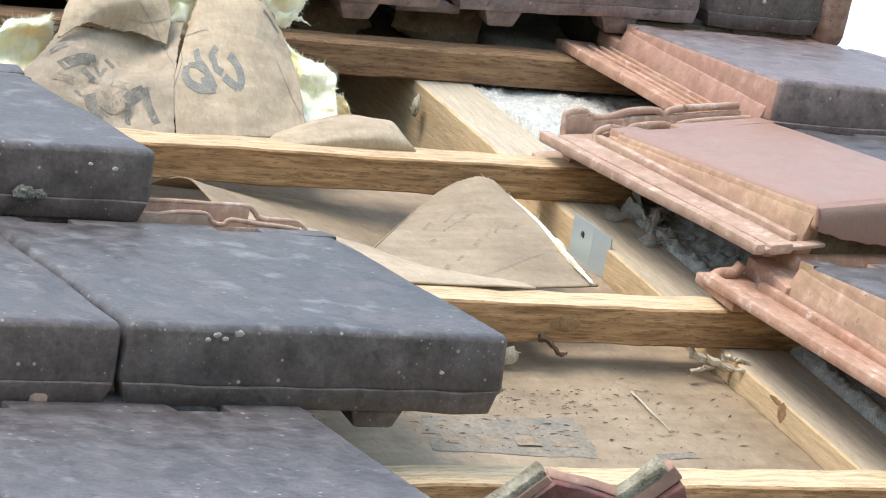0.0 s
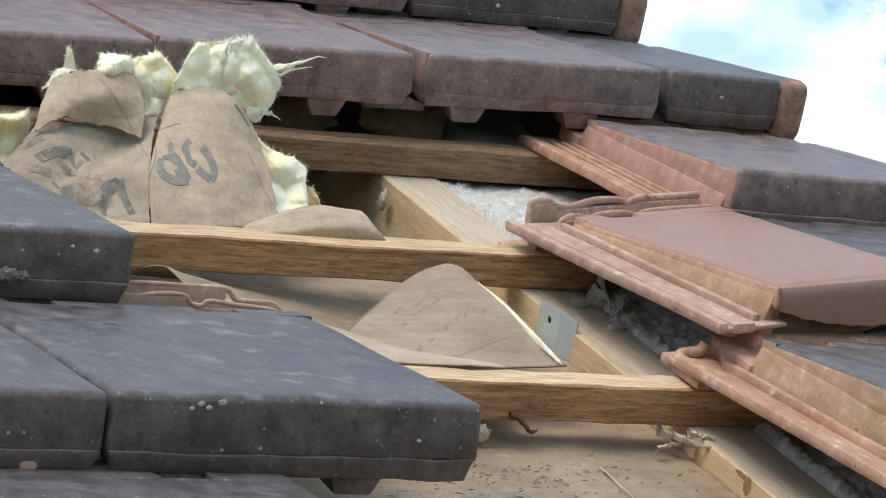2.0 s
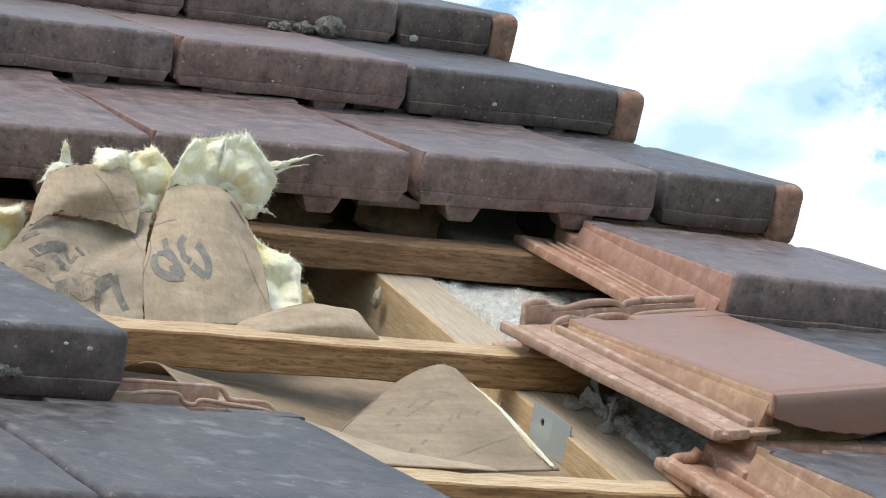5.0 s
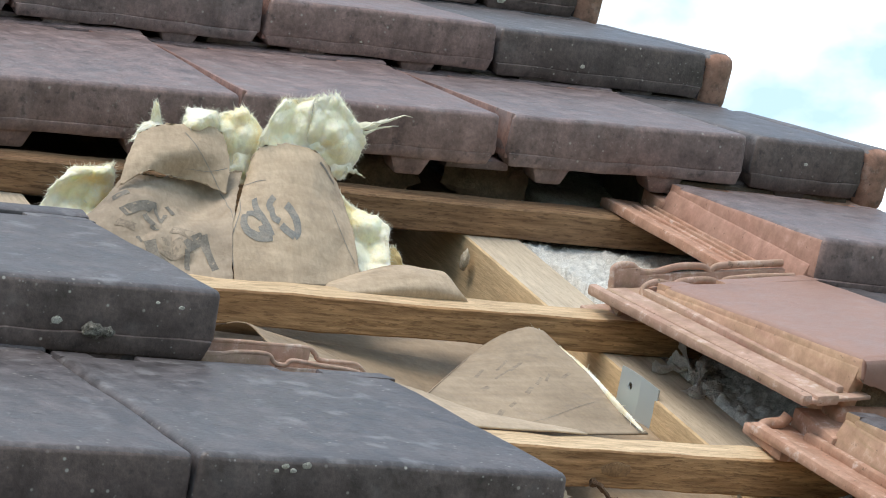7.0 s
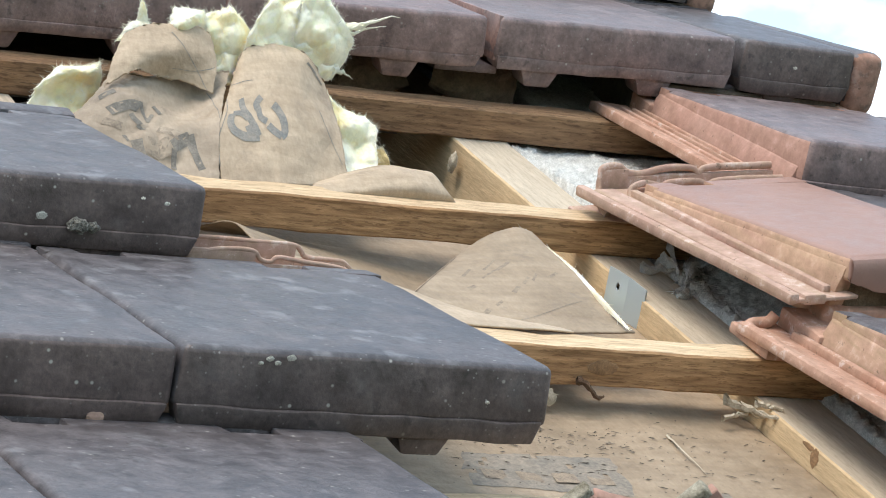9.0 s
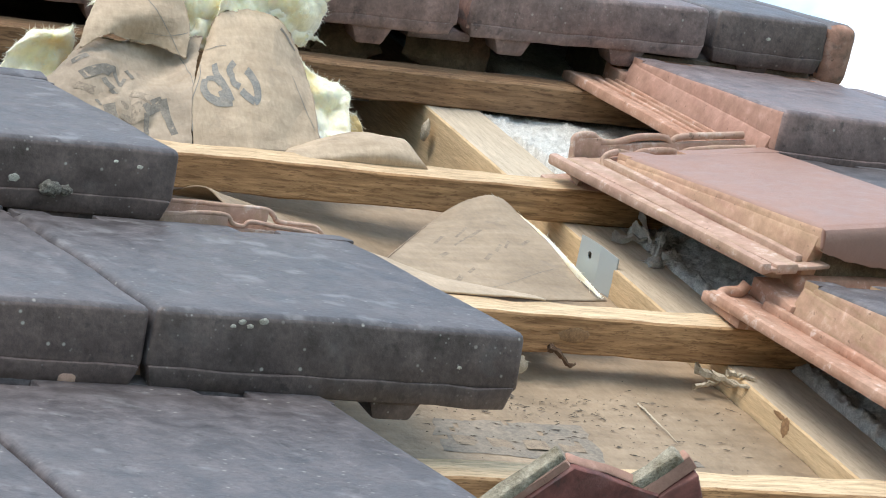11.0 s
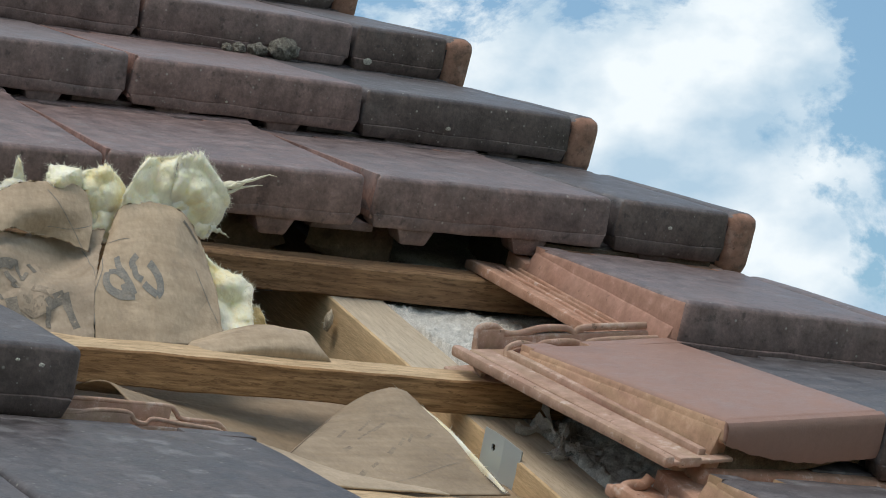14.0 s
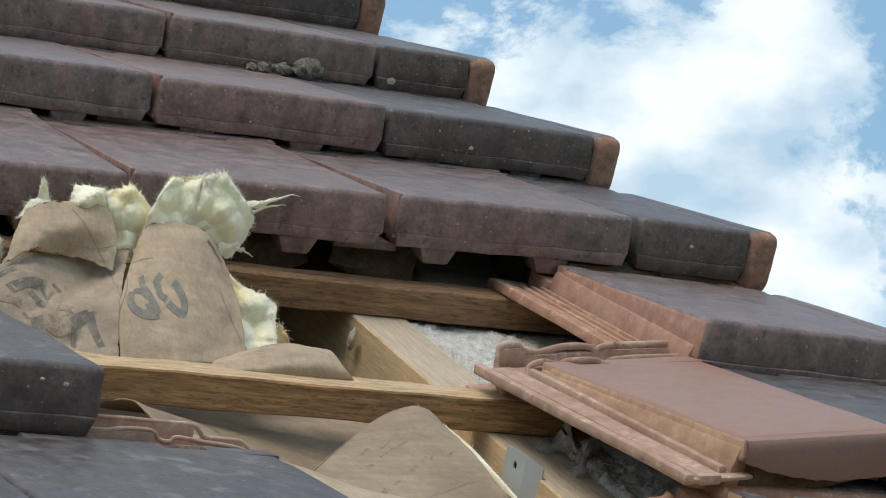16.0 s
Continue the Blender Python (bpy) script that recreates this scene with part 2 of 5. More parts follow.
TILE = clay_glazed("weathered_clay", (0.114, 0.110, 0.118), (0.142, 0.125, 0.128), 0.5, 0.95, 0.38)
TILE_FRONT = clay_glazed("weathered_clay_front", (0.120, 0.102, 0.098), (0.165, 0.124, 0.114), 0.9, 1.0, 0.10)
TILE_WARM = clay_glazed("reddish_weathered_clay", (0.190, 0.166, 0.172), (0.250, 0.182, 0.176), 0.5, 0.9, 0.24)
TILE_WARM_FRONT = clay_glazed("reddish_weathered_front", (0.215, 0.173, 0.168), (0.289, 0.200, 0.181), 0.7, 0.95, 0.08)
# reddish worn edge, made paler so the lit joint edge is in the colour
ARRIS = clay_glazed("worn_lit_arris", (0.27, 0.185, 0.165), (0.36, 0.22, 0.19), 0.3)
TILE_RED = clay_glazed("faded_red_clay", (0.345, 0.205, 0.162), (0.335, 0.195, 0.152), 0.1, 0.16, 0.08)
RAW = clay_raw("bare_clay", (0.43, 0.225, 0.15), (0.52, 0.32, 0.235), (0.24, 0.15, 0.09))
RAW_PALE = clay_raw("bare_clay_pale", (0.43, 0.265, 0.205), (0.52, 0.36, 0.285), (0.36, 0.26, 0.15), 0.5)
RAW_MOSS = clay_raw("bare_clay_mossy", (0.43, 0.245, 0.18), (0.45, 0.30, 0.20), (0.25, 0.19, 0.085), 0.75, 0.25)
RAW_OCHRE = clay_raw("ochre_clay", (0.47, 0.285, 0.205), (0.52, 0.335, 0.225), (0.47, 0.33, 0.205), 0.5, 0.15)
RAW_VERGE = clay_raw("verge_clay", (0.36, 0.19, 0.135), (0.44, 0.26, 0.195), (0.15, 0.10, 0.08), 0.85, 0.2)
RAW_ROSE = clay_raw("rosy_clay", (0.42, 0.235, 0.18), (0.45, 0.27, 0.21), (0.36, 0.21, 0.15), 0.5, 0.15)
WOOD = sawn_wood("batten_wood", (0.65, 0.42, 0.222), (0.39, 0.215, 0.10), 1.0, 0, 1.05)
# same batten wood, paler: light from above put into the colour
WOOD_TOP_LIT = sawn_wood("batten_top_lit", (0.74, 0.57, 0.37), (0.60, 0.43, 0.26), 1.0, 0, 0.7)
WOOD_OLD = sawn_wood("batten_wood_aged", (0.42, 0.26, 0.14), (0.21, 0.115, 0.06))
RAFTER = sawn_wood("rafter_wood", (0.68, 0.51, 0.31), (0.60, 0.43, 0.25), 0.8, 1, 0.4)
RAFTER_TOP = sawn_wood("dusty_rafter_top", (0.60, 0.51, 0.39), (0.53, 0.44, 0.33), 0.8, 1, 0.4)
KRAFT = kraft("kraft_paper", (0.55, 0.44, 0.325), (0.42, 0.325, 0.23), 0.45)
KRAFT_STAINED = kraft("stained_kraft_paper", (0.48, 0.385, 0.29), (0.31, 0.25, 0.19), 0.85)
KRAFT_DUSTY = kraft("dusty_kraft_paper", (0.39, 0.30, 0.21), (0.29, 0.22, 0.15), 0.55)
INK = rough_stuff("faded_ink", (0.17, 0.175, 0.17), (0.33, 0.29, 0.24), 70, 0.8, 0.2, 0.001)
INK_PALE = rough_stuff("ink_worn", (0.13, 0.12, 0.105), (0.30, 0.26, 0.21), 75, 0.85, 0.2, 0.001)
INK_BAND = rough_stuff("ink_rubbed", (0.18, 0.165, 0.14), (0.32, 0.265, 0.205), 38, 0.85, 0.2, 0.001)
SCRAP = rough_stuff("torn_paper", (0.40, 0.33, 0.24), (0.60, 0.52, 0.40), 60, 0.9, 0.5, 0.003)
WOOL = rough_stuff("glass_wool", (0.93, 0.77, 0.40), (0.98, 0.94, 0.73), 18, 1.0, 0.5, 0.004, (0.90, 1.04), (0.34, 0.52))
_b = WOOL.node_tree.nodes["Principled BSDF"]
_b.inputs["Subsurface Weight"].default_value, _b.inputs["Subsurface Scale"].default_value = 0.4, 0.012
_b.inputs["Subsurface Radius"].default_value = (1.0, 0.85, 0.5)
WOOL_OCHRE = rough_stuff("glass_wool_ochre", (0.62, 0.42, 0.17), (0.76, 0.58, 0.30), 14, 1.0, 0.25, 0.003, (0.9, 1.05))
WOOL_FIBRE = rough_stuff("glass_wool_fibre", (0.90, 0.87, 0.68), (0.95, 0.94, 0.84), 20, 1.0, 0.0, 0.001, (0.97, 1.02))
_b = WOOL_FIBRE.node_tree.nodes["Principled BSDF"]
_b.inputs["Transmission Weight"].default_value, _b.inputs["IOR"].default_value = 0.35, 1.02
INK_STAIN = rough_stuff("brown_stain", (0.22, 0.17, 0.125), (0.42, 0.34, 0.255), 65, 0.85, 0.2, 0.001)
SMUDGE = rough_stuff("print_smudge", (0.20, 0.155, 0.115), (0.37, 0.29, 0.205), 120, 0.85, 0.2, 0.001)
MORTAR = rough_stuff("mortar", (0.54, 0.53, 0.49), (0.88, 0.87, 0.82), 95, 0.95, 0.7, 0.004, (0.6, 1.15))
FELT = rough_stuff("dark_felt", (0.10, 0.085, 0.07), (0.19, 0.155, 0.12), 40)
STEEL, _n, _l, _b = material("galvanised_steel", 0.45, 0.35)
_b.inputs["Base Color"].default_value = (0.50, 0.56, 0.58, 1)
MOSS = rough_stuff("moss", (0.09, 0.082, 0.068), (0.38, 0.36, 0.31), 260, 1.0, 1.0, 0.004)
LICHEN = rough_stuff("pale_lichen", (0.52, 0.50, 0.44), (0.72, 0.70, 0.62), 200)
BREAK = rough_stuff("clay_break", (0.13, 0.10, 0.065), (0.27, 0.21, 0.14), 70, 0.95, 1.0, 0.005)
MOSSY = rough_stuff("mossy_break", (0.14, 0.115, 0.07), (0.50, 0.45, 0.35), 55, 0.95, 1.0, 0.004)
BARK = rough_stuff("bark", (0.07, 0.04, 0.025), (0.20, 0.12, 0.07), 90)
GRASS = rough_stuff("ground_grass", (0.05, 0.08, 0.03), (0.10, 0.12, 0.05), 3)
RENDERED = rough_stuff("wall_plaster", (0.55, 0.52, 0.46), (0.62, 0.60, 0.54), 8, 0.9, 0.2, 0.002)

# ---- the roof's own frame: u along the eaves, v up the slope, w off the slope, in tile widths ----
U = 0.30
G = 1.1284
ROOF = pose(0, 0, 0, PITCH)


def P(u, v, w):
    return Vector((u, v, w)) * U


def on_roof(u=0, v=0, w=0, ru=0, rv=0, rw=0):
    p = P(u, v, w)
    return ROOF @ pose(p.x, p.y, p.z, ru, rv, rw)


def mesh_of(name, bm, mats, smooth=True):
    me = bpy.data.meshes.new(name)
    bm.normal_update()
    bm.to_mesh(me)
    bm.free()
    for m in mats if isinstance(mats, (list, tuple)) else [mats]:
        me.materials.append(m)
    if smooth:
        for f in me.polygons:
            f.use_smooth = True
        me.set_sharp_from_angle(angle=radians(38))
    return me


def part(name, bm, mats, parent=None, label="", m=None, smooth=True):
    """One mesh object; under a parent it takes the parent's frame."""
    ob = new(name, bm if isinstance(bm, bpy.types.Mesh) else mesh_of(name, bm, mats, smooth))
    if parent is not None:
        ob.parent = parent
        if m is not None:
            ob.matrix_basis = m
    else:
        ob.matrix_world = m if m is not None else ROOF
    if label:
        ob["label"] = label
    return ob


def hexa(main, pts, bevel=0.0, seg=2, mat=0, cuts=0, rough=0.0):
    """Adds a block with eight corners (bottom four, then top four) in tile widths, edges rounded, surface a little uneven."""
    bm = bmesh.new()
    vs = [bm.verts.new(P(*p)) for p in pts]
    for q in ((3, 2, 1, 0), (4, 5, 6, 7), (0, 1, 5, 4), (1, 2, 6, 5), (2, 3, 7, 6), (3, 0, 4, 7)):
        bm.faces.new([vs[i] for i in q])
    if bevel:
        bmesh.ops.bevel(bm, geom=list(bm.edges), offset=bevel * U, segments=seg, profile=0.5, affect='EDGES', clamp_overlap=True)
    if cuts:
        longs = [e for e in bm.edges if e.calc_length() > 0.12 * U]
        bmesh.ops.subdivide_edges(bm, edges=longs, cuts=cuts, use_grid_fill=True)
    if rough:
        seed = Vector((random.random() * 50, random.random() * 50, 0))
        for v in bm.verts:
            v.co += noise.noise_vector(v.co * 22 + seed) * rough * U + noise.noise_vector(v.co * 90 + seed) * rough * 0.4 * U
    for f in bm.faces:
        f.material_index = mat
    tmp = bpy.data.meshes.new("tmp")
    bm.to_mesh(tmp)
    bm.free()
    main.from_mesh(tmp)
    bpy.data.meshes.remove(tmp)


def box(main, u0, u1, v0, v1, w0, w1, **k):
    hexa(main, [(u0, v0, w0), (u1, v0, w0), (u1, v1, w0), (u0, v1, w0), (u0, v0, w1), (u1, v0, w1), (u1, v1, w1), (u0, v1, w1)], **k)


# ---- roof tiles ----
def top_w(v):
    return 0.168 - 0.171 * v


def flange_w(v):
    return -0.012 - 0.098 * v


def strip(bm, u0, u1, v0, v1, dw0, dw1, mat, bevel=0.008, cuts=0, rise=0.0):
    """A bar along the side channel; its height follows the channel."""
    dw0, dw1 = dw0 + rise, dw1 + rise
    hexa(bm, [(u0, v0, flange_w(v0) + dw0), (u1, v0, flange_w(v0) + dw0), (u1, v1, flange_w(v1) + dw0), (u0, v1, flange_w(v1) + dw0),
              (u0, v0, flange_w(v0) + dw1), (u1, v0, flange_w(v0) + dw1), (u1, v1, flange_w(v1) + dw1), (u0, v1, flange_w(v1) + dw1)],
         bevel=bevel, mat=mat, cuts=cuts, rough=0.0025 if cuts else 0)


# bars of the side channel: across, along, heights, rounding
PROFILES = {"ribbed": [(-0.208, -0.160, 0.0, 1.20, -0.030, 0.008, 0.013), (-0.152, -0.118, 0.01, 1.17, -0.024, -0.002, 0.009), (-0.062, -0.030, 0.05, 1.12, -0.03, 0.010, 0.010)],
            "flat": [(-0.208, -0.172, 0.0, 1.20, -0.034, 0.004, 0.010), (-0.152, -0.070, 0.003, 1.18, -0.040, -0.005, 0.009), (-0.050, -0.02, 0.05, 1.12, -0.03, 0.006, 0.009)],
            "fine": [(-0.208, -0.165, 0.05, 1.20, -0.035, 0.004, 0.008), (-0.150, -0.128, 0.03, 1.18, -0.03, -0.003, 0.006), (-0.112, -0.090, 0.02, 1.16, -0.03, -0.001, 0.006), (-0.074, -0.054, 0.05, 1.14, -0.03, 0.003, 0.006), (-0.044, -0.028, 0.06, 1.12, -0.03, 0.008, 0.005)]}


def tile_mesh(width=1.0, verge=False, broken=False, bare=False, side=None, arris=False, ear=0.0, rim=0.0, wall=None, lip=-0.001, foot=-0.036, rise=0.0, profile="ribbed", top=TILE, front=TILE_FRONT, raw=RAW):
    """Interlocking clay tile: thick nosing, flat face, side channel with ribs, head ribs, lugs under the nosing."""
    bm = bmesh.new()
    e, m = (1.045, 1.0) if bare and ear < -0.072 else (1.125, 1.08)
    r = width - 0.009
    lo = 0.010
    hexa(bm, [(0.0, 0.004, 0.088 if broken else lo), (r, 0.004, 0.022 if broken else lo), (r, m, top_w(m) - 0.07), (0.0, m, top_w(m) - 0.07),
              (0.012, 0.03, top_w(0.03)), (r - 0.006, 0.03, top_w(0.03)), (r - 0.006, m, top_w(m)), (0.012, m, top_w(m))],
         bevel=0.02, seg=3, cuts=5, rough=0.004)
    # the head end of the face, notched where the lugs of the next course drop in
    cuts = [0.012] + [x for c in (0.17, 0.70) if c < width - 0.1 for x in (c - 0.05, c + 0.075)] + [r - 0.006]
    for a, b in zip(cuts[::2], cuts[1::2]):
        hexa(bm, [(a, m - 0.03, -0.12), (b, m - 0.03, -0.12), (b, e, -0.12), (a, e, -0.12),
                  (a, m - 0.03, top_w(m - 0.03) + 0.001), (b, m - 0.03, top_w(m - 0.03) + 0.001), (b - 0.01, e, top_w(e)), (a, e, top_w(e))], bevel=0.006, cuts=2, rough=0.003)
    box(bm, 0.012, r - 0.006, m - 0.03, e, -0.13, -0.085, bevel=0.004)
    bm.faces.ensure_lookup_table()
    for f in bm.faces:
        f.normal_update()
        if (bare if side is None else side) and (f.normal.x < -0.75 or f.normal.y > 0.75):
            f.material_index = 5
        elif f.normal.y < -0.6:
            f.material_index = 1
        elif arris and f.normal.x < -0.25 and f.normal.z > 0.2:
            f.material_index = 4
    if broken:
        hexa(bm, [(0.03, 0.06, -0.03), (r - 0.02, 0.04, -0.025), (r - 0.02, 0.12, -0.015), (0.03, 0.12, -0.015), (0.035, 0.05, 0.10), (r - 0.01, 0.04, 0.05), (r - 0.01, 0.12, 0.05), (0.035, 0.12, 0.10)], bevel=0.01, mat=3, cuts=7, rough=0.018)
    # raised rim added in that paler clay, to read as a lit joint line
    if arris:
        hexa(bm, [(0.002, 0.02, 0.0), (0.026, 0.02, 0.0), (0.026, m, -0.1), (0.002, m, -0.1), (0.006, 0.045, top_w(0.045) + 0.005), (0.024, 0.045, top_w(0.045) + 0.003), (0.024, m, top_w(m) + 0.004), (0.006, m, top_w(m) + 0.007)], bevel=0.005, mat=4, cuts=4, rough=0.003)
    if broken:
        chipped_front(bm, r)
    if not broken:
        hexa(bm, [(0.02, 0.006, foot), (r - 0.03, 0.006, foot), (r - 0.03, 0.10, foot), (0.02, 0.10, foot),
                  (0.006, lip, 0.023), (r - 0.014, lip, 0.023), (r - 0.006, 0.10, 0.022), (0.004, 0.10, 0.022)], bevel=0.007, mat=1, cuts=9, rough=0.008)
        for c in (0.20, 0.67) if width > 0.8 else (width * 0.4,):
            hexa(bm, [(c - 0.05, 0.02, -0.088), (c + 0.05, 0.02, -0.088), (c + 0.05, 0.13, -0.088), (c - 0.05, 0.13, -0.088),
                      (c - 0.085, 0.016, -0.01), (c + 0.085, 0.016, -0.01), (c + 0.085, 0.13, -0.01), (c - 0.085, 0.13, -0.01)], bevel=0.012, mat=1)
    if bare:
        # channel floor, side wall of the tile down to it, and three ribs
        strip(bm, -0.20, 0.05, 0.004, 1.20, -0.030, -0.016, 2, 0.005, 5, rise)
        for u0, u1, v0, v1, d0, d1, bev in PROFILES[profile]:
            strip(bm, u0, u1, v0, v1, d0, d1, 2, bev, 5, rise)
        hexa(bm, [(-0.03, 0.06, flange_w(0.06) - 0.04), (0.06, 0.06, flange_w(0.06) - 0.04), (0.06, e, flange_w(e) - 0.04), (-0.03, e, flange_w(e) - 0.04),
                  (0.004, 0.03 if broken else 0.055, 0.13 if broken else lo + 0.05), (0.06, 0.055, 0.12 if broken else lo + 0.05), (0.06, e - 0.01, top_w(e) - 0.02), (0.004, e - 0.01, top_w(e) - 0.02)], bevel=0.01, mat=5, cuts=4, rough=0.003)
    if profile == "fine" and bare:
        for a, b, v1 in ((-0.125, -0.07, 0.075), (-0.08, -0.03, 0.05), (-0.04, 0.01, 0.09)):
            hexa(bm, [(a, 0.0, -0.06), (b, 0.0, -0.06), (b, v1, -0.05), (a, v1, -0.05), (a, 0.012, -0.004), (b, 0.012, -0.006), (b, v1, -0.016), (a, v1, -0.014)], bevel=0.004, mat=6, cuts=4, rough=0.012)
    if not bare:
        box(bm, 0.02, r, e, 1.2, -0.15, -0.022, bevel=0.01, mat=0)
        strip(bm, -0.2, 0.05, 0.06, 1.18, -0.045, -0.01, 0, 0.006)
    else:
        head_ribs(bm, width, r, e, ear, rim)
    if verge:
        verge_lip(bm, r, e)
    return mesh_of("roof_tile", bm, [top, front, raw, BREAK if broken else RAW_VERGE, ARRIS, wall or raw, BREAK])


def chipped_front(bm, r):
    """Nosing of the broken tile: a smooth face whose lower edge is chipped away towards one end."""
    prev = None
    for k in range(41):
        f = k / 40
        u = 0.006 + (r - 0.014) * f
        low = 0.012 + 0.075 * max(0.0, 1 - f / 0.52) ** 1.3 + 0.010 * noise.noise(Vector((u * 14, 3, 0))) + 0.006 * noise.noise(Vector((u * 45, 1, 0)))
        col = [bm.verts.new(P(u, v, w)) for v, w in ((0.03, 0.1605), (0.012, 0.157), (0.0025, 0.145), (0.0, 0.12), (0.0, low + 0.02), (0.003, low), (0.035, low + 0.012), (0.07, low + 0.03))]
        if prev:
            for i in range(7):
                bm.faces.new((prev[i], prev[i + 1], col[i + 1], col[i])).material_index = 1 if i < 5 else 3
        prev = col


def sweep(bm, path, radius, mat, sides=14, steps=5, squash=1.0):
    """A rounded bar along a smooth line, in tile widths."""
    q = [Vector(path[0]), *[Vector(p) for p in path], Vector(path[-1])]
    line = []
    for i in range(len(path) - 1):
        a, b, c, d = q[i:i + 4]
        for k in range(steps):
            f = k / steps
            line.append(b + 0.5 * f * (c - a + f * (2 * a - 5 * b + 4 * c - d + f * (3 * (b - c) + d - a))))
    line.append(q[-1])
    prev = None
    for k, p in enumerate(line):
        d = (line[min(k + 1, len(line) - 1)] - line[max(k - 1, 0)]).normalized()
        x = d.cross(Vector((0.1, 0.2, 1))).normalized()
        y = x.cross(d)
        r = radius * (1 + 0.18 * noise.noise(p * 9))
        ring = [bm.verts.new((p + x * math.cos(a) * r + y * math.sin(a) * r * squash) * U) for a in (math.tau * n / sides for n in range(sides))]
        if prev:
            for n in range(sides):
                f = bm.faces.new((prev[n], prev[(n + 1) % sides], ring[(n + 1) % sides], ring[n]))
                f.material_index = mat
        else:
            bm.faces.new(ring[::-1]).material_index = mat
        prev = ring
    bm.faces.new(prev).material_index = mat


def head_ribs(bm, width, r, e, ear, rim):
    """Head of the tile: a back rim that rises to an ear over the channel, a front rim, and the tray between them."""
    box(bm, -0.03, r, e - 0.03, 1.25, -0.16, -0.085, bevel=0.01, mat=2, cuts=4, rough=0.003)
    box(bm, -0.195, -0.035, e - 0.03, 1.245, -0.175, -0.140, bevel=0.008, mat=2, cuts=4, rough=0.003)
    t = -0.018
    if rim:
        box(bm, 0.02, 0.44, 1.16, 1.22, -0.15, -0.024, bevel=0.006, mat=0)
        sweep(bm, [(0.44, 1.235, -0.010), (0.485, 1.235, -0.006), (0.583, 1.235, -0.004), (0.667, 1.235, -0.006), (0.785, 1.235, -0.007), (0.815, 1.235, -0.022), (0.835, 1.235, -0.040), (0.90, 1.235, -0.043), (0.95, 1.235, -0.046), (0.985, 1.235, -0.074)], 0.0058, 2, squash=1.2)
        sweep(bm, [(0.44, 1.16, -0.026), (0.462, 1.16, -0.020), (0.505, 1.16, -0.016), (0.556, 1.16, -0.006), (0.639, 1.16, -0.006), (0.668, 1.16, -0.030), (0.70, 1.16, -0.034), (0.72, 1.16, -0.020), (0.80, 1.16, -0.028), (0.90, 1.16, -0.036), (0.95, 1.16, -0.05)], 0.0058, 2, squash=1.2)
        for u0, u1, v0, v1, w1 in ((0.44, 0.80, 1.229, 1.241, -0.006), (0.80, 0.96, 1.229, 1.241, -0.046), (0.44, 0.65, 1.154, 1.166, -0.009), (0.65, 0.92, 1.154, 1.166, -0.040)):
            box(bm, u0, u1, v0, v1, -0.15, w1, bevel=0.005, mat=2, cuts=3, rough=0.002)
        return
    if ear < -0.05:
        f = flange_w(1.2)
        if ear < -0.072:
            sweep(bm, [(-0.184, 1.08, flange_w(1.08) - 0.008), (-0.182, 1.16, f - 0.004), (-0.15, 1.20, f), (-0.09, 1.21, f + 0.004), (-0.068, 1.212, f + 0.03)], 0.018, 2)
        box(bm, 0.05, r - 0.02, 1.14, 1.24, -0.15, t - 0.02, bevel=0.02, seg=3, mat=2, cuts=4, rough=0.006)
        return
    sweep(bm, [(-0.112, 1.13, flange_w(1.13) - 0.01), (-0.108, 1.19, flange_w(1.17) + 0.01), (-0.104, 1.222, ear - 0.04), (-0.088, 1.232, ear - 0.008), (-0.03, 1.235, ear - 0.006),
               (0.01, 1.232, t - 0.010), (0.07, 1.235, t - 0.018), (0.16 * width + 0.06, 1.235, t), (0.42 * width, 1.235, t - 0.004), (0.47 * width, 1.23, t - 0.024),
               (0.53 * width, 1.235, t - 0.004), (r - 0.03, 1.235, t - 0.004)], 0.0085, 2, squash=1.5)
    sweep(bm, [(-0.05, 1.10, top_w(1.1) - 0.06), (-0.035, 1.135, t - 0.03), (0.03, 1.155, t - 0.018), (0.10, 1.16, t - 0.034), (0.22 * width, 1.16, t - 0.022), (0.40 * width, 1.16, t - 0.024),
               (0.46 * width, 1.155, t - 0.045), (0.52 * width, 1.16, t - 0.022), (r - 0.03, 1.16, t - 0.022)], 0.008, 2, squash=1.5)
    box(bm, -0.02, r - 0.02, 1.15, 1.17, -0.15, t - 0.036, bevel=0.006, mat=2)
    box(bm, -0.10, 0.01, 1.222, 1.24, -0.15, ear - 0.012, bevel=0.006, mat=2)
    box(bm, 0.0, r - 0.02, 1.222, 1.242, -0.15, t - 0.02, bevel=0.006, mat=2)


def verge_lip(bm, r, e):
    # return lip over the gable
    hexa(bm, [(r - 0.01, 0.012, -0.085), (r + 0.136, 0.012, -0.09), (r + 0.136, e, top_w(e) - 0.19), (r - 0.01, e, top_w(e) - 0.19),
              (r - 0.01, 0.012, top_w(0) + 0.002), (r + 0.138, 0.012, top_w(0) + 0.004), (r + 0.138, e, top_w(e) - 0.006), (r - 0.01, e, top_w(e) - 0.006)],
         bevel=0.055, seg=5, mat=0, cuts=3, rough=0.003)
    bm.faces.ensure_lookup_table()
    for f in bm.faces:
        f.normal_update()
        if f.calc_center_median().x > (r - 0.002) * U and f.normal.y < -0.2:
            f.material_index = 3


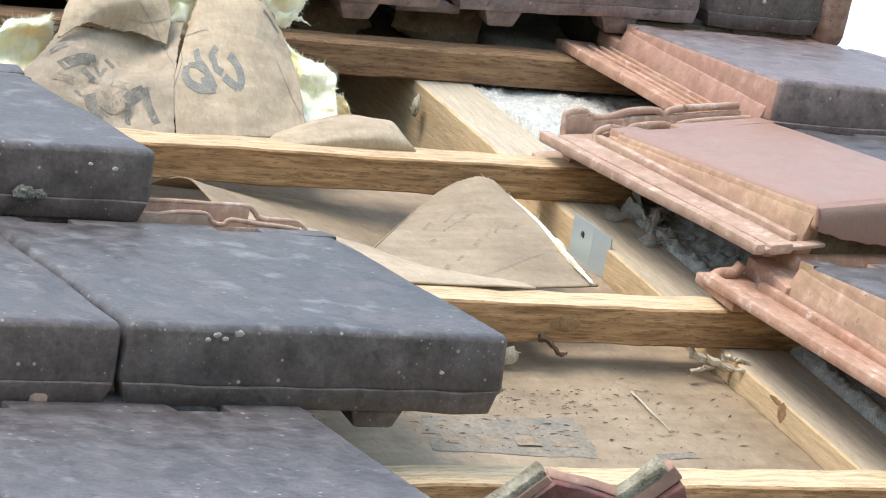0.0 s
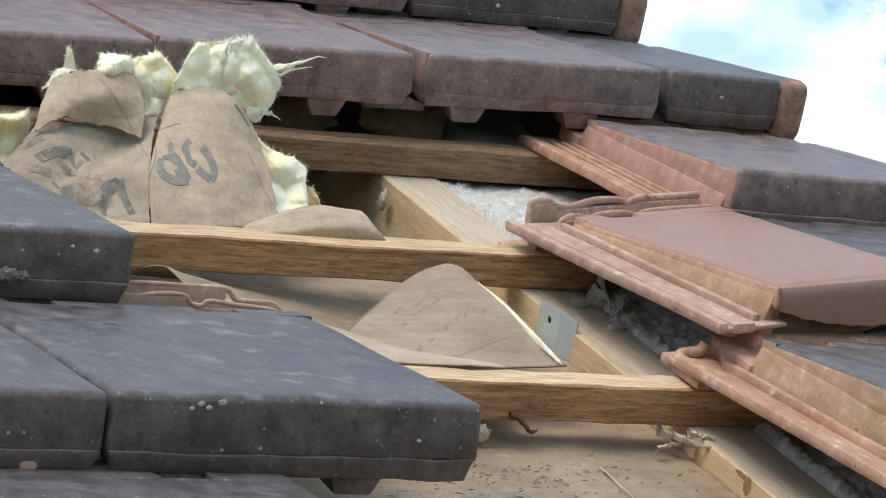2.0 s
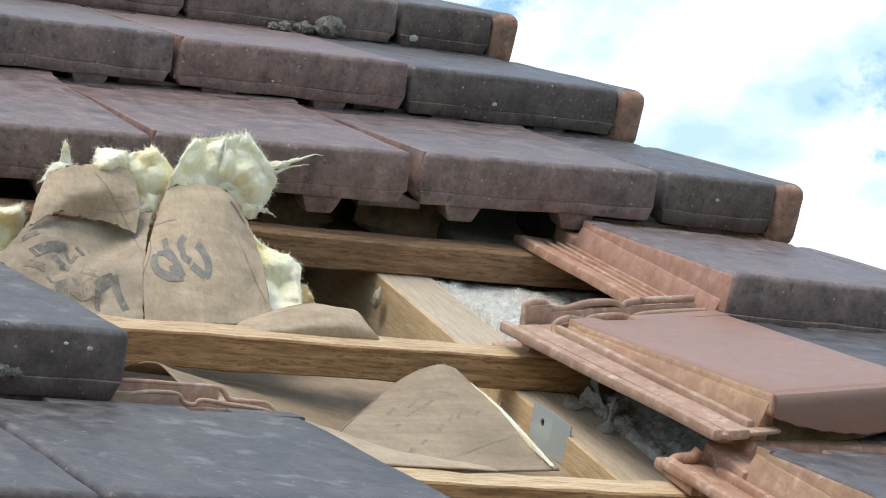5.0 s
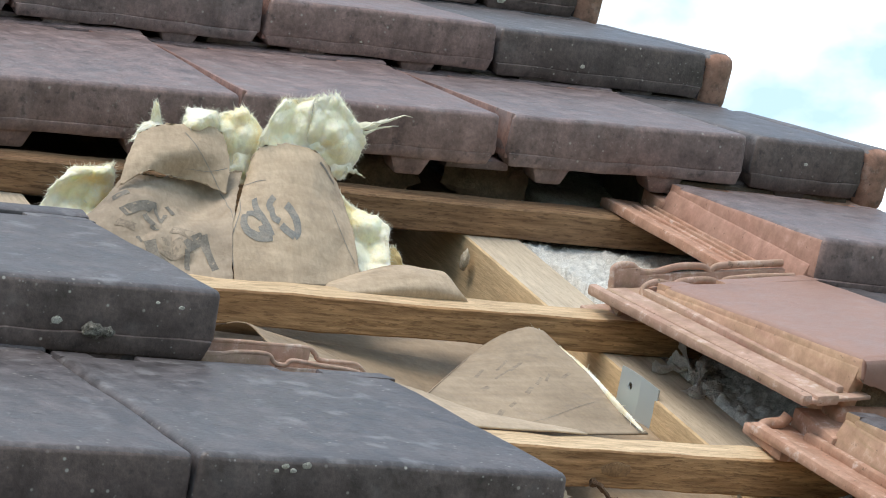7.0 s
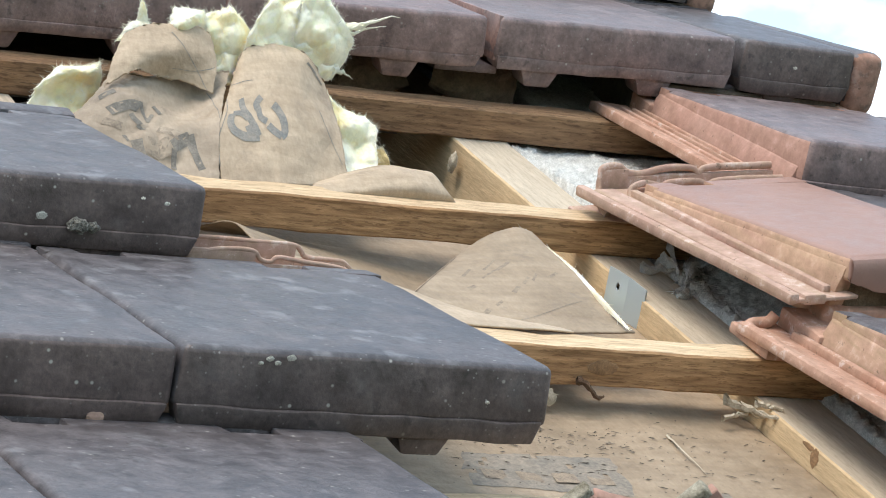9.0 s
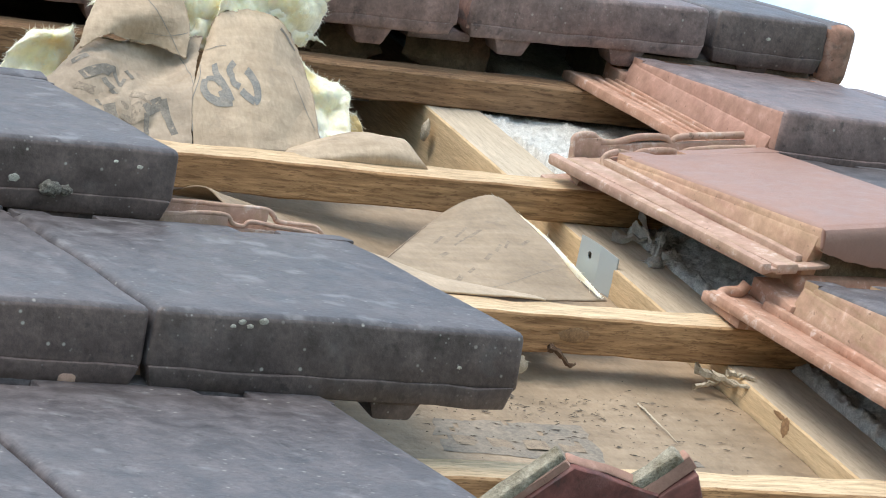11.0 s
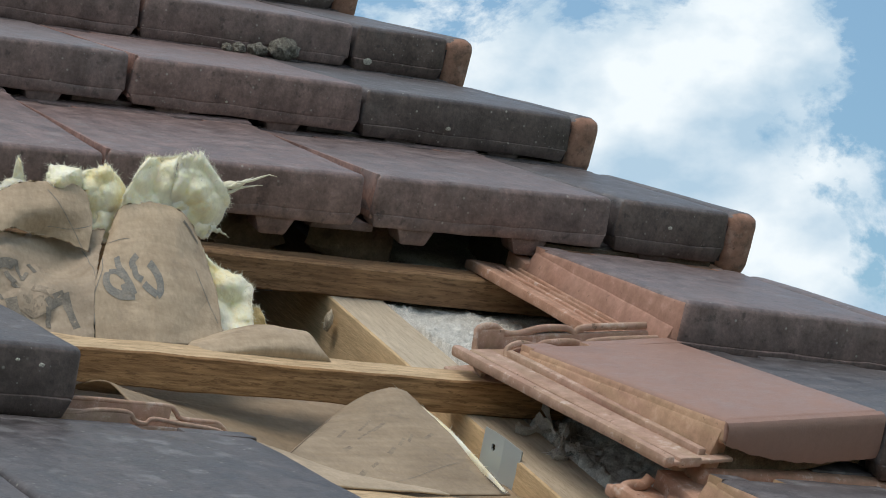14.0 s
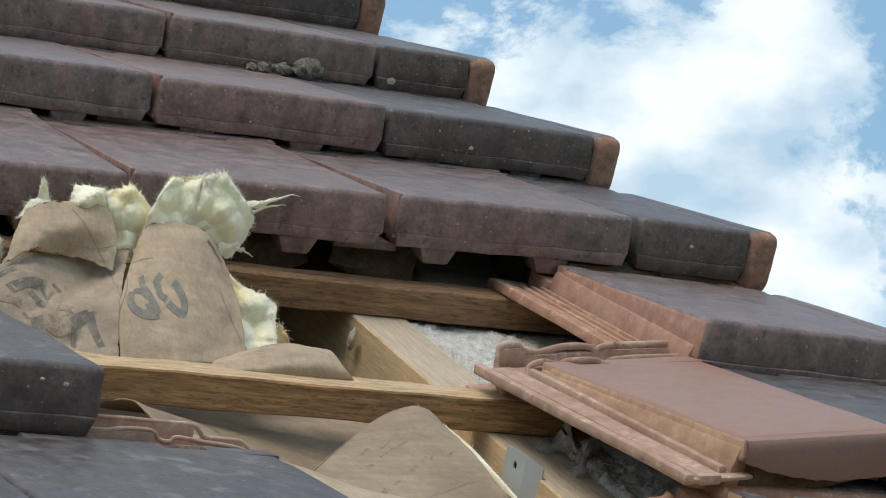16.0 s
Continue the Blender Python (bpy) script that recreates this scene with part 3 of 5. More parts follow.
roof_covering = tagged(new("roof_covering"), "weathered dark clay tile roof with a torn open patch", "roof", kind="structure")
roof_covering.matrix_world = ROOF
WHOLE = [tile_mesh(arris=k < 1) for k in range(5)]
WARM = [tile_mesh(arris=True, lip=0.004, foot=-0.024, top=TILE_WARM, front=TILE_WARM_FRONT) for k in range(5)]
EDGE = tile_mesh(bare=True, side=False, raw=RAW_PALE, rim=0.024)
VERGE_WHOLE = tile_mesh(0.975, verge=True, foot=-0.028)
VERGE_HALF = tile_mesh(0.47, verge=True)
VERGE_HALF_WIDE = tile_mesh(0.515, verge=True)


LIFT = {3: -0.010, 4: 0.010, 5: 0.014, 6: 0.014}


def lay(me, u, course, du=0, dv=0, dw=0, turn=0, tip=0, label="", roll=0):
    p = P(u + du, course * G + dv, dw + LIFT.get(course, 0))
    return part("roof_tile", me, None, roof_covering, label, pose(p.x, p.y, p.z, tip, roll, turn))


# left edge of the last tile of each course and its mesh; the verge leans a little
VERGES = {3: (1.03, VERGE_HALF_WIDE), 4: (0.475, VERGE_WHOLE), 5: (0.947, VERGE_HALF), 6: (0.41, VERGE_WHOLE), 7: (0.88, VERGE_HALF), 8: (0.36, VERGE_WHOLE), 9: (0.84, VERGE_HALF)}
# tiles above the hole have lost their rest and sag: shift along, drop, turn, tip, roll
SAGGED = {(3, 1): (-0.018, -0.026, -0.6, 0.6, -1.3), (3, 2): (-0.068, -0.056, -1.8, 1.9, -1.9), **{(3, k): (-0.068, -0.092 - 0.03 * (k - 3), -1.8, 3.7, -1.9) for k in range(3, 8)}}
tr = random.Random(4)
for c, (u0, me) in VERGES.items():
    lay(me, u0, c)
    for k in range(1, 8):
        du, dw, turn, tip, roll = SAGGED.get((c, k), (0, 0, 0, 0, -0.3 if c == 4 else 0.1))
        lay(WARM[tr.randrange(5)], u0 - k * 0.998, c, du + tr.uniform(-0.004, 0.004), tr.uniform(-0.008, 0.008), dw + tr.uniform(0.0, 0.005), turn + tr.uniform(-0.3, 0.3), tip, roll=roll + tr.uniform(-0.2, 0.2))
# left of the hole: right ends of the courses
for c, u1, count in ((2, -2.45, 4), (1, -1.935, 5), (0, -1.42, 5), (-1, -1.93, 4)):
    for k in range(count):
        lay(EDGE if k == 0 and c == 0 else WHOLE[tr.randrange(5)], u1 - (k + 1) * 0.992, c, tr.uniform(-0.003, 0.003), tr.uniform(-0.006, 0.006), tr.uniform(0, 0.004), tr.uniform(-0.25, 0.25))
# right of the hole
lay(tile_mesh(0.90, verge=True, bare=True, raw=RAW, wall=RAW_ROSE, profile="fine", ear=-0.07, top=TILE_WARM, front=TILE_WARM_FRONT), 0.655, 2, dw=-0.03, turn=-2.0)
slipped = lay(tile_mesh(0.63, broken=True, bare=True, top=TILE_RED, front=TILE_RED, raw=RAW_PALE, wall=RAW_OCHRE, profile="flat", rise=0.075), 0.131, 1, dv=-0.02, label="slipped faded red clay tile with a chipped nosing")
p = P(0.137, G - 0.02, -0.034)
slipped.matrix_basis = pose(p.x, p.y, p.z, 0, -5.0, 5.5)
lay(VERGE_WHOLE, 0.735, 1)
lay(tile_mesh(1.0, bare=True, raw=RAW, wall=RAW_MOSS, ear=-0.075), 0.045, 0)
lay(VERGE_HALF_WIDE, 1.045, 0)
lay(tile_mesh(1.0, bare=True, raw=RAW_PALE, ear=-0.075), 0.03, -1)
lay(VERGE_HALF_WIDE, 1.03, -1)
for c, u0, me in ((-2, 0.56, VERGE_WHOLE), (-3, 1.05, VERGE_HALF_WIDE)):
    lay(me, u0, c)
    for k in range(1, 8):
        lay(WHOLE[tr.randrange(5)], u0 - k * 0.995, c, tr.uniform(-0.003, 0.003), tr.uniform(-0.006, 0.006), 0, tr.uniform(-0.25, 0.25))

# ---- battens, rafters, gable masonry ----


KNOT = rough_stuff("knot_wood", (0.20, 0.11, 0.055), (0.40, 0.24, 0.12), 60, 0.7, 0.4, 0.002)


def batten(course, u0, u1, mat, label, knots=()):
    bm = bmesh.new()
    v = course * G
    L = (u1 - u0) / 2
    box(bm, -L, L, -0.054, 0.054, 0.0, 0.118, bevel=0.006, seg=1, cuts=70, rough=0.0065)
    # upward faces take the paler wood that carries the top light
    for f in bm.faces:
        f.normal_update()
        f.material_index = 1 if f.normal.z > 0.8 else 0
    ob = part("roof_batten", bm, [mat, WOOD_TOP_LIT if mat is WOOD else mat], m=on_roof((u0 + u1) / 2, v - 0.024, -0.303))
    for ku, kw in knots:
        bm = bmesh.new()
        vs = bmesh.ops.create_icosphere(bm, subdivisions=3, radius=1.0)["verts"]
        for k in vs:
            d = k.co.normalized()
            q = 1 + 0.35 * noise.noise(d * 2.5 + Vector((ku, 0, 0)))
            k.co = P(ku - (u0 + u1) / 2 + d.x * 0.05 * q, -0.055 + d.y * 0.0035, 0.06 + d.z * kw * q)
        part("knot", bm, KNOT, ob, "dark resinous knot")
    return tagged(ob, label, "batten", "roof battens")


for c in range(-3, 10):
    batten(c, -6.0, 1.5, WOOD_OLD if c > 2 else WOOD, "aged brown softwood batten under the upper tiles" if c > 2 else "rough-sawn softwood tiling batten nailed across the rafters", ((-0.66, 0.022),) if c == 1 else ())


def rafter(u0, u1):
    bm = bmesh.new()
    L = 7.0
    box(bm, -(u1 - u0) / 2, (u1 - u0) / 2, -L, L, -0.5, 0, bevel=0.006, seg=1, cuts=30, rough=0.003)
    for f in bm.faces:
        f.normal_update()
        f.material_index = 1 if f.normal.z > 0.8 else 0
    ob = part("rafter", bm, [RAFTER, RAFTER_TOP], m=on_roof((u0 + u1) / 2, 3.4, -0.305))
    if u0 > -0.5:
        for ku, kv, kw, sv, sw in ((-0.1125, 0.69 - 3.4, -0.03, 0.018, 0.026), (-0.1125, 0.73 - 3.4, -0.012, 0.03, 0.008)):
            bm = bmesh.new()
            for k in bmesh.ops.create_icosphere(bm, subdivisions=3, radius=1.0)["verts"]:
                d = k.co.normalized()
                q = 1 + 0.5 * noise.noise(d * 2.5 + Vector((kv, 0, 0)))
                k.co = P(ku + d.x * (0.0015 if sw else 0.03 * q), kv + d.y * sv * q, kw + d.z * (sw * q or 0.003))
            part("knot", bm, KNOT, ob, "dark resinous knot")
    return tagged(ob, "pale sawn softwood rafter under the tiling battens", "rafter", "rafters")


for ru in (-0.12, -2.0, -3.9, -5.8):
    rafter(ru, ru + 0.225)


# ---- torn insulation: kraft facing and glass wool ----
def surface(rows, crumple=0.006, freq=9.0, seed=0.0):
    """A smooth sheet through a small net of control points, with creases."""
    n, m = len(rows) - 1, len(rows[0]) - 1

    def cubic(p, x):
        k = min(int(x), len(p) - 2)
        f = x - k
        a, b, c, d = p[max(k - 1, 0)], p[k], p[k + 1], p[min(k + 2, len(p) - 1)]
        return b + 0.5 * f * (c - a + f * (2 * a - 5 * b + 4 * c - d + f * (3 * (b - c) + d - a)))

    def at(s, t):
        q = cubic([cubic([Vector(p) for p in r], s * m) for r in rows], t * n)
        o = Vector((seed, seed * 0.7, 0))
        fold = abs(noise.noise(q * freq + o)) + 0.5 * abs(noise.noise(q * freq * 2.3 + o)) + 0.22 * abs(noise.noise(q * freq * 6 - o))
        return (q + Vector((0, -0.5, 1)).normalized() * (fold - 0.35) * crumple * 2.2) * U
    return at


def sheet(name, at, mat, parent, ns=36, nt=30, torn=0.0, hole=None, label="", thick=0.0016):
    bm = bmesh.new()
    rnd = random.Random(name + str(ns))
    grid = []
    for j in range(nt + 1):
        row = []
        for i in range(ns + 1):
            s, t = i / ns, j / nt
            if torn:
                if j == 0 and name == "kraft_fold":
                    t += torn * 1.6 * rnd.random()
                if j == nt:
                    t -= torn * rnd.random()
                if i in (0, ns):
                    s += (0.5 - s) * torn * rnd.random()
            row.append(bm.verts.new(at(s, t)))
        grid.append(row)
    for j in range(nt):
        for i in range(ns):
            if hole and ((i + 0.5) / ns - hole[0]) ** 2 * hole[3] + ((j + 0.5) / nt - hole[1]) ** 2 < hole[2] ** 2:
                continue
            bm.faces.new((grid[j][i], grid[j][i + 1], grid[j + 1][i + 1], grid[j + 1][i]))
    ob = part(name, bm, mat, parent, label)
    sol = ob.modifiers.new("thickness", 'SOLIDIFY')
    sol.thickness, sol.offset = thick, -1
    return ob


def stroke(bm, at, pts, width, lift=0.0005, steps=5):
    """A printed band along a line of sheet coordinates."""
    line = []
    q = [pts[0], *pts, pts[-1]]
    for i in range(len(pts) - 1):
        for k in range(steps):
            f = k / steps
            line.append(tuple(b + 0.5 * f * (c - a + f * (2 * a - 5 * b + 4 * c - d + f * (3 * (b - c) + d - a))) for a, b, c, d in zip(*q[i:i + 4])))
    line.append(pts[-1])
    prev = None
    for k, (s, t) in enumerate(line):
        s2, t2 = line[min(k + 1, len(line) - 1)]
        s1, t1 = line[max(k - 1, 0)]
        dx, dy = s2 - s1, t2 - t1
        ln = math.hypot(dx, dy) or 1
        nx, ny = -dy / ln * width / 2, dx / ln * width / 2
        pair = []
        for sg in (1, -1):
            a, b = s + nx * sg, t + ny * sg
            o = at(a, b)
            nrm = (at(a + 0.02, b) - o).cross(at(a, b + 0.02) - o).normalized()
            pair.append(bm.verts.new(o + nrm * lift))
        if prev:
            bm.faces.new((prev[0], prev[1], pair[1], pair[0]))
        prev = pair


def soft(ob):
    if ob.data.attributes.get('sharp_edge'):
        ob.data.attributes.remove(ob.data.attributes['sharp_edge'])
    return ob


def wool_clump(bm, c, r, seed, tufts=60, length=0.05, sub=4):
    """A torn lump of glass wool: folded surface and loose tufts at the rim."""
    rnd = random.Random(seed)
    start = len(bm.verts)
    made = bmesh.ops.create_icosphere(bm, subdivisions=sub, radius=1.0)["verts"]
    o = Vector((seed * 3.7, seed * 1.3, 0))
    tips = []
    for v in made:
        d = v.co.normalized()
        a = noise.noise(d * 1.2 + o) * 0.34 + noise.noise(d * 2.7 + o) * 0.14 + noise.noise(d * 6 - o) * 0.05 + noise.noise(d * 20 + o) * 0.02
        up = max(0.0, d.z + 0.15) ** 1.5
        tongue = max(0.0, noise.noise(Vector((d.x * 4.5, d.y * 2.5, seed)))) * 0.32 + max(0.0, noise.noise(Vector((d.x * 11, d.y * 4, seed + 5)))) * 0.20
        k = 0.80 + a + up * tongue
        v.co = Vector((c[0] + d.x * r[0] * k, c[1] + d.y * r[1] * k, c[2] + d.z * r[2] * k)) * U
        tips.append((v.co.copy(), d))
    for _ in range(tufts):
        p, d = rnd.choice(tips)
        q = (d * rnd.uniform(0.2, 1.0) + Vector((rnd.uniform(-1, 1), rnd.uniform(-1, 1), rnd.uniform(-0.6, 1)))).normalized()
        side = q.cross(Vector((0.4, -0.8, 0.3))).normalized()
        ln, wd = length * U * rnd.uniform(0.1, 0.9) * rnd.random(), 0.0022 * U * rnd.uniform(0.5, 2.0)
        bm.faces.new((bm.verts.new(p - q * 0.3 * ln + side * wd), bm.verts.new(p - q * 0.3 * ln - side * wd), bm.verts.new(p + q * ln)))


def spike(bm, base, tip, wide, seed):
    """A pulled-out strand, tapering and wavy."""
    rnd = random.Random(seed)
    base, tip = Vector(base), Vector(tip)
    ax = tip - base
    rings = []
    for k in range(9):
        f = k / 8
        c = base + ax * f + Vector((0, rnd.uniform(-1, 1), rnd.uniform(-1, 1))) * 0.006
        w = wide * (1 - f) ** 1.5 * rnd.uniform(0.75, 1.2) + 0.0012
        rings.append([bm.verts.new((c + Vector((0, math.cos(a) * w * 0.8, math.sin(a) * w * rnd.uniform(0.6, 1.2)))) * U) for a in (0.3, 1.4, 2.6, 3.7, 5.1)])
    for a, b in zip(rings, rings[1:]):
        for i in range(5):
            bm.faces.new((a[i], a[(i + 1) % 5], b[(i + 1) % 5], b[i]))


def wool_piece(rows, seed, thick, ragged, fibres, parent, mat, label="pale yellow torn glass wool"):
    """A torn lump of glass wool over a small net of control points: billowy front, thin ragged rim, loose fibres."""
    at = surface(rows, 0.0)
    bm = bmesh.new()
    rnd = random.Random(int(seed * 10))
    o, n, out = Vector((seed * 3.1, seed * 1.7, seed)), 46, Vector((-0.3, -0.88, 0.37)).normalized()

    def place(i, j, side):
        s, t = i / n - 0.5, j / n - 0.5
        e = 0.5 - max(abs(s), abs(t))
        a = math.atan2(t, s)
        c = Vector((math.cos(a), math.sin(a), 0))
        r = noise.noise(c * 3.0 + o) + 0.8 * noise.noise(c * 8 + o) + 0.7 * abs(noise.noise(c * 22 + o)) + 0.6 * abs(noise.noise(c * 48 + o))
        k = 1 + ragged * r * (2 * max(abs(s), abs(t))) ** 4 - 0.06
        p = at(0.5 + s * k, 0.5 + t * k)
        q = p / U
        cell = noise.voronoi(q * 11 + o)[0]
        lump = 0.5 * noise.noise(q * 6 + o) + 0.9 * (0.45 - cell[0]) + 0.25 * min(0.5, cell[1] - cell[0]) + 0.10 * noise.noise(q * 40 + o) + 0.05 * noise.noise(q * 120 + o)
        return p + out * side * (math.sqrt(max(e, 0) * 2) * thick + lump * thick * 1.9 * min(1.0, e * 9)) * U
    front = [[bm.verts.new(place(i, j, 1)) for i in range(n + 1)] for j in range(n + 1)]
    back = [[front[j][i] if i in (0, n) or j in (0, n) else bm.verts.new(place(i, j, -1)) for i in range(n + 1)] for j in range(n + 1)]
    for j in range(n):
        for i in range(n):
            bm.faces.new((front[j][i], front[j][i + 1], front[j + 1][i + 1], front[j + 1][i]))
            bm.faces.new((back[j][i], back[j + 1][i], back[j + 1][i + 1], back[j][i + 1]))
    mid = at(0.5, 0.5)
    rim = [front[j][i].co.copy() for j in range(n + 1) for i in range(n + 1) if i < 2 or i > n - 2 or j > n - 2]
    face = [front[j][i].co.copy() for j in range(3, n - 2) for i in range(3, n - 2)]
    for k in range(fibres * 2):
        p = rnd.choice(rim if k % 8 else face)
        q = ((p - mid).normalized() + Vector((rnd.uniform(-1, 1), rnd.uniform(-1, 1), rnd.uniform(-0.8, 1.0))) * 0.75).normalized()
        side = q.cross(out).normalized()
        ln, wd = U * (0.005 + 0.022 * rnd.random() ** 2.5), U * rnd.uniform(0.0005, 0.0014)
        f = bm.faces.new((bm.verts.new(p - q * 0.4 * ln + side * wd), bm.verts.new(p - q * 0.4 * ln - side * wd), bm.verts.new(p + q * ln)))
        f.material_index = 1
    return soft(part("glass_wool", bm, [mat, WOOL_FIBRE], parent, label))


def holder(name, label, category, u=0, v=0, w=0, group="", kind=""):
    ob = tagged(new(name), label, category, group, kind)
    ob.matrix_world = ROOF
    return ob


# the batt in the upper bay, pulled up and folded over its batten
upper = holder("torn_insulation_batt", "torn kraft-faced yellow glass wool pulled up through battens", "insulation")
right_flap = surface(
    [[(-1.392, 2.33, -0.211), (-1.258, 2.31, -0.202), (-1.104, 2.33, -0.201), (-0.931, 2.37, -0.203)],
     [(-1.38, 2.46, -0.098), (-1.243, 2.47, -0.084), (-1.098, 2.49, -0.065), (-0.925, 2.54, -0.087)],
     [(-1.308, 2.62, -0.035), (-1.209, 2.64, 0.012), (-1.069, 2.65, 0.029), (-0.913, 2.68, -0.033)],
     [(-1.249, 2.74, 0.006), (-1.192, 2.8, 0.097), (-1.008, 2.8, 0.104), (-0.921, 2.76, 0.016)]], 0.007, 5, 3.0)
left_flap = surface(
    [[(-1.799, 2.4, -0.178), (-1.655, 2.35, -0.231), (-1.536, 2.32, -0.223), (-1.397, 2.32, -0.217)],
     [(-1.853, 2.53, -0.134), (-1.697, 2.46, -0.126), (-1.52, 2.48, -0.127), (-1.374, 2.46, -0.107)],
     [(-1.752, 2.62, -0.063), (-1.635, 2.58, -0.051), (-1.446, 2.64, -0.074), (-1.316, 2.62, -0.036)],
     [(-1.649, 2.74, -0.004), (-1.559, 2.72, -0.008), (-1.401, 2.75, -0.013), (-1.259, 2.75, 0.03)]], 0.016, 5.5, 9.0)
folded = surface(
    [[(-1.723, 2.62, -0.038), (-1.622, 2.65, 0.018), (-1.496, 2.695, -0.016), (-1.348, 2.635, -0.023)],
     [(-1.688, 2.69, 0.032), (-1.587, 2.69, 0.076), (-1.45, 2.7, 0.083), (-1.326, 2.71, 0.053)],
     [(-1.627, 2.79, 0.099), (-1.552, 2.8, 0.134), (-1.405, 2.8, 0.149), (-1.34, 2.79, 0.124)]], 0.009, 4.0, 4.0)
sheet("kraft_facing", right_flap, KRAFT, upper, 48, 44, torn=0.035, label="brown kraft paper with faded print")
sheet("kraft_facing", left_flap, KRAFT_STAINED, upper, 48, 44, torn=0.04, label="crumpled brown kraft paper with worn print")
sheet("kraft_fold", folded, KRAFT, upper, 44, 36, torn=0.04, label="pale kraft paper folded over with a ragged edge")
for pts, wd in (
            ([(0.126, 0.483), (0.126, 0.406), (0.173, 0.342), (0.244, 0.308), (0.343, 0.304)], 0.045),
            ([(0.338, 0.304), (0.308, 0.374), (0.266, 0.446), (0.219, 0.514), (0.196, 0.604)], 0.04),
            ([(0.135, 0.482), (0.204, 0.474), (0.257, 0.428)], 0.03),
            ([(0.266, 0.384), (0.287, 0.32)], 0.045),
            ([(0.345, 0.493), (0.334, 0.54), (0.379, 0.581)], 0.042),
            ([(0.35, 0.5), (0.367, 0.435), (0.415, 0.398)], 0.036),
            ([(0.425, 0.371), (0.471, 0.32), (0.517, 0.287)], 0.042),
            ([(0.515, 0.284), (0.554, 0.319), (0.545, 0.397), (0.51, 0.471), (0.475, 0.509)], 0.042)):
    bm = bmesh.new()
    stroke(bm, right_flap, pts, wd * 1.3)
    part("printed_mark", bm, INK, upper)
for k, (pts, wd) in enumerate((
            ([(0.224, 0.499), (0.323, 0.592), (0.401, 0.586)], 0.09),
            ([(0.1, 0.613), (0.182, 0.7)], 0.05),
            ([(0.217, 0.412), (0.335, 0.399)], 0.06),
            ([(0.39, 0.634), (0.434, 0.548), (0.484, 0.452)], 0.022),
            ([(0.485, 0.437), (0.499, 0.518)], 0.026),
            ([(0.363, 0.52), (0.445, 0.41)], 0.03),
            ([(0.427, 0.409), (0.479, 0.363)], 0.022),
            ([(0.482, 0.622), (0.547, 0.522)], 0.024),
            ([(0.351, 0.33), (0.372, 0.281)], 0.022),
            ([(0.417, 0.282), (0.422, 0.174), (0.5, 0.125)], 0.07),
            ([(0.559, 0.371), (0.705, 0.311)], 0.06),
            ([(0.653, 0.236), (0.72, 0.283), (0.775, 0.311)], 0.075),
            ([(0.66, 0.223), (0.657, 0.117)], 0.04),
            ([(0.769, 0.326), (0.807, 0.22), (0.845, 0.114)], 0.055),
            ([(0.467, 0.249), (0.548, 0.219), (0.645, 0.25)], 0.1))):
    bm = bmesh.new()
    stroke(bm, left_flap, pts, wd)
    part("printed_mark", bm, INK_STAIN if k in (2, 10, 14) else INK_PALE, upper)
# shade along creases, wrinkles and the flap seam, drawn as dark strokes
for at, pts, wd in ((folded, [(0.525, 0.791), (0.672, 0.523), (0.834, 0.266), (0.933, 0.026)], 0.007), (left_flap, [(0.829, 0.771), (0.9, 0.627), (0.99, 0.452)], 0.006),
                    (right_flap, [(0.006, 0.661), (0.067, 0.533), (0.05, 0.403), (0.017, 0.297), (0.005, 0.123)], 0.012), (right_flap, [(0.052, 0.808), (0.193, 0.751), (0.317, 0.718)], 0.005),
                    (right_flap, [(0.738, 0.889), (0.816, 0.866), (0.905, 0.834)], 0.03), (right_flap, [(0.834, 0.5), (0.871, 0.3), (0.95, 0.15)], 0.005), (folded, [(0.96, 0.42), (0.8, 0.26), (0.66, 0.2)], 0.008)):
    bm = bmesh.new()
    stroke(bm, at, pts, wd, 0.0004)
    part("crease_shade", bm, INK_PALE if wd > 0.02 else INK, upper)
roll = surface([[(-1.15, 2.25, -0.210), (-0.99, 2.25, -0.205), (-0.83, 2.25, -0.200), (-0.60, 2.25, -0.205)],
                [(-1.14, 2.25, -0.200), (-0.98, 2.25, -0.176), (-0.81, 2.25, -0.150), (-0.645, 2.25, -0.156)],
                [(-1.10, 2.30, -0.196), (-0.95, 2.32, -0.158), (-0.79, 2.33, -0.128), (-0.67, 2.34, -0.128)],
                [(-1.06, 2.36, -0.200), (-0.93, 2.40, -0.165), (-0.80, 2.42, -0.138), (-0.68, 2.42, -0.146)]], 0.004, 6, 5.0)
sheet("kraft_roll", roll, KRAFT, upper, 26, 16)
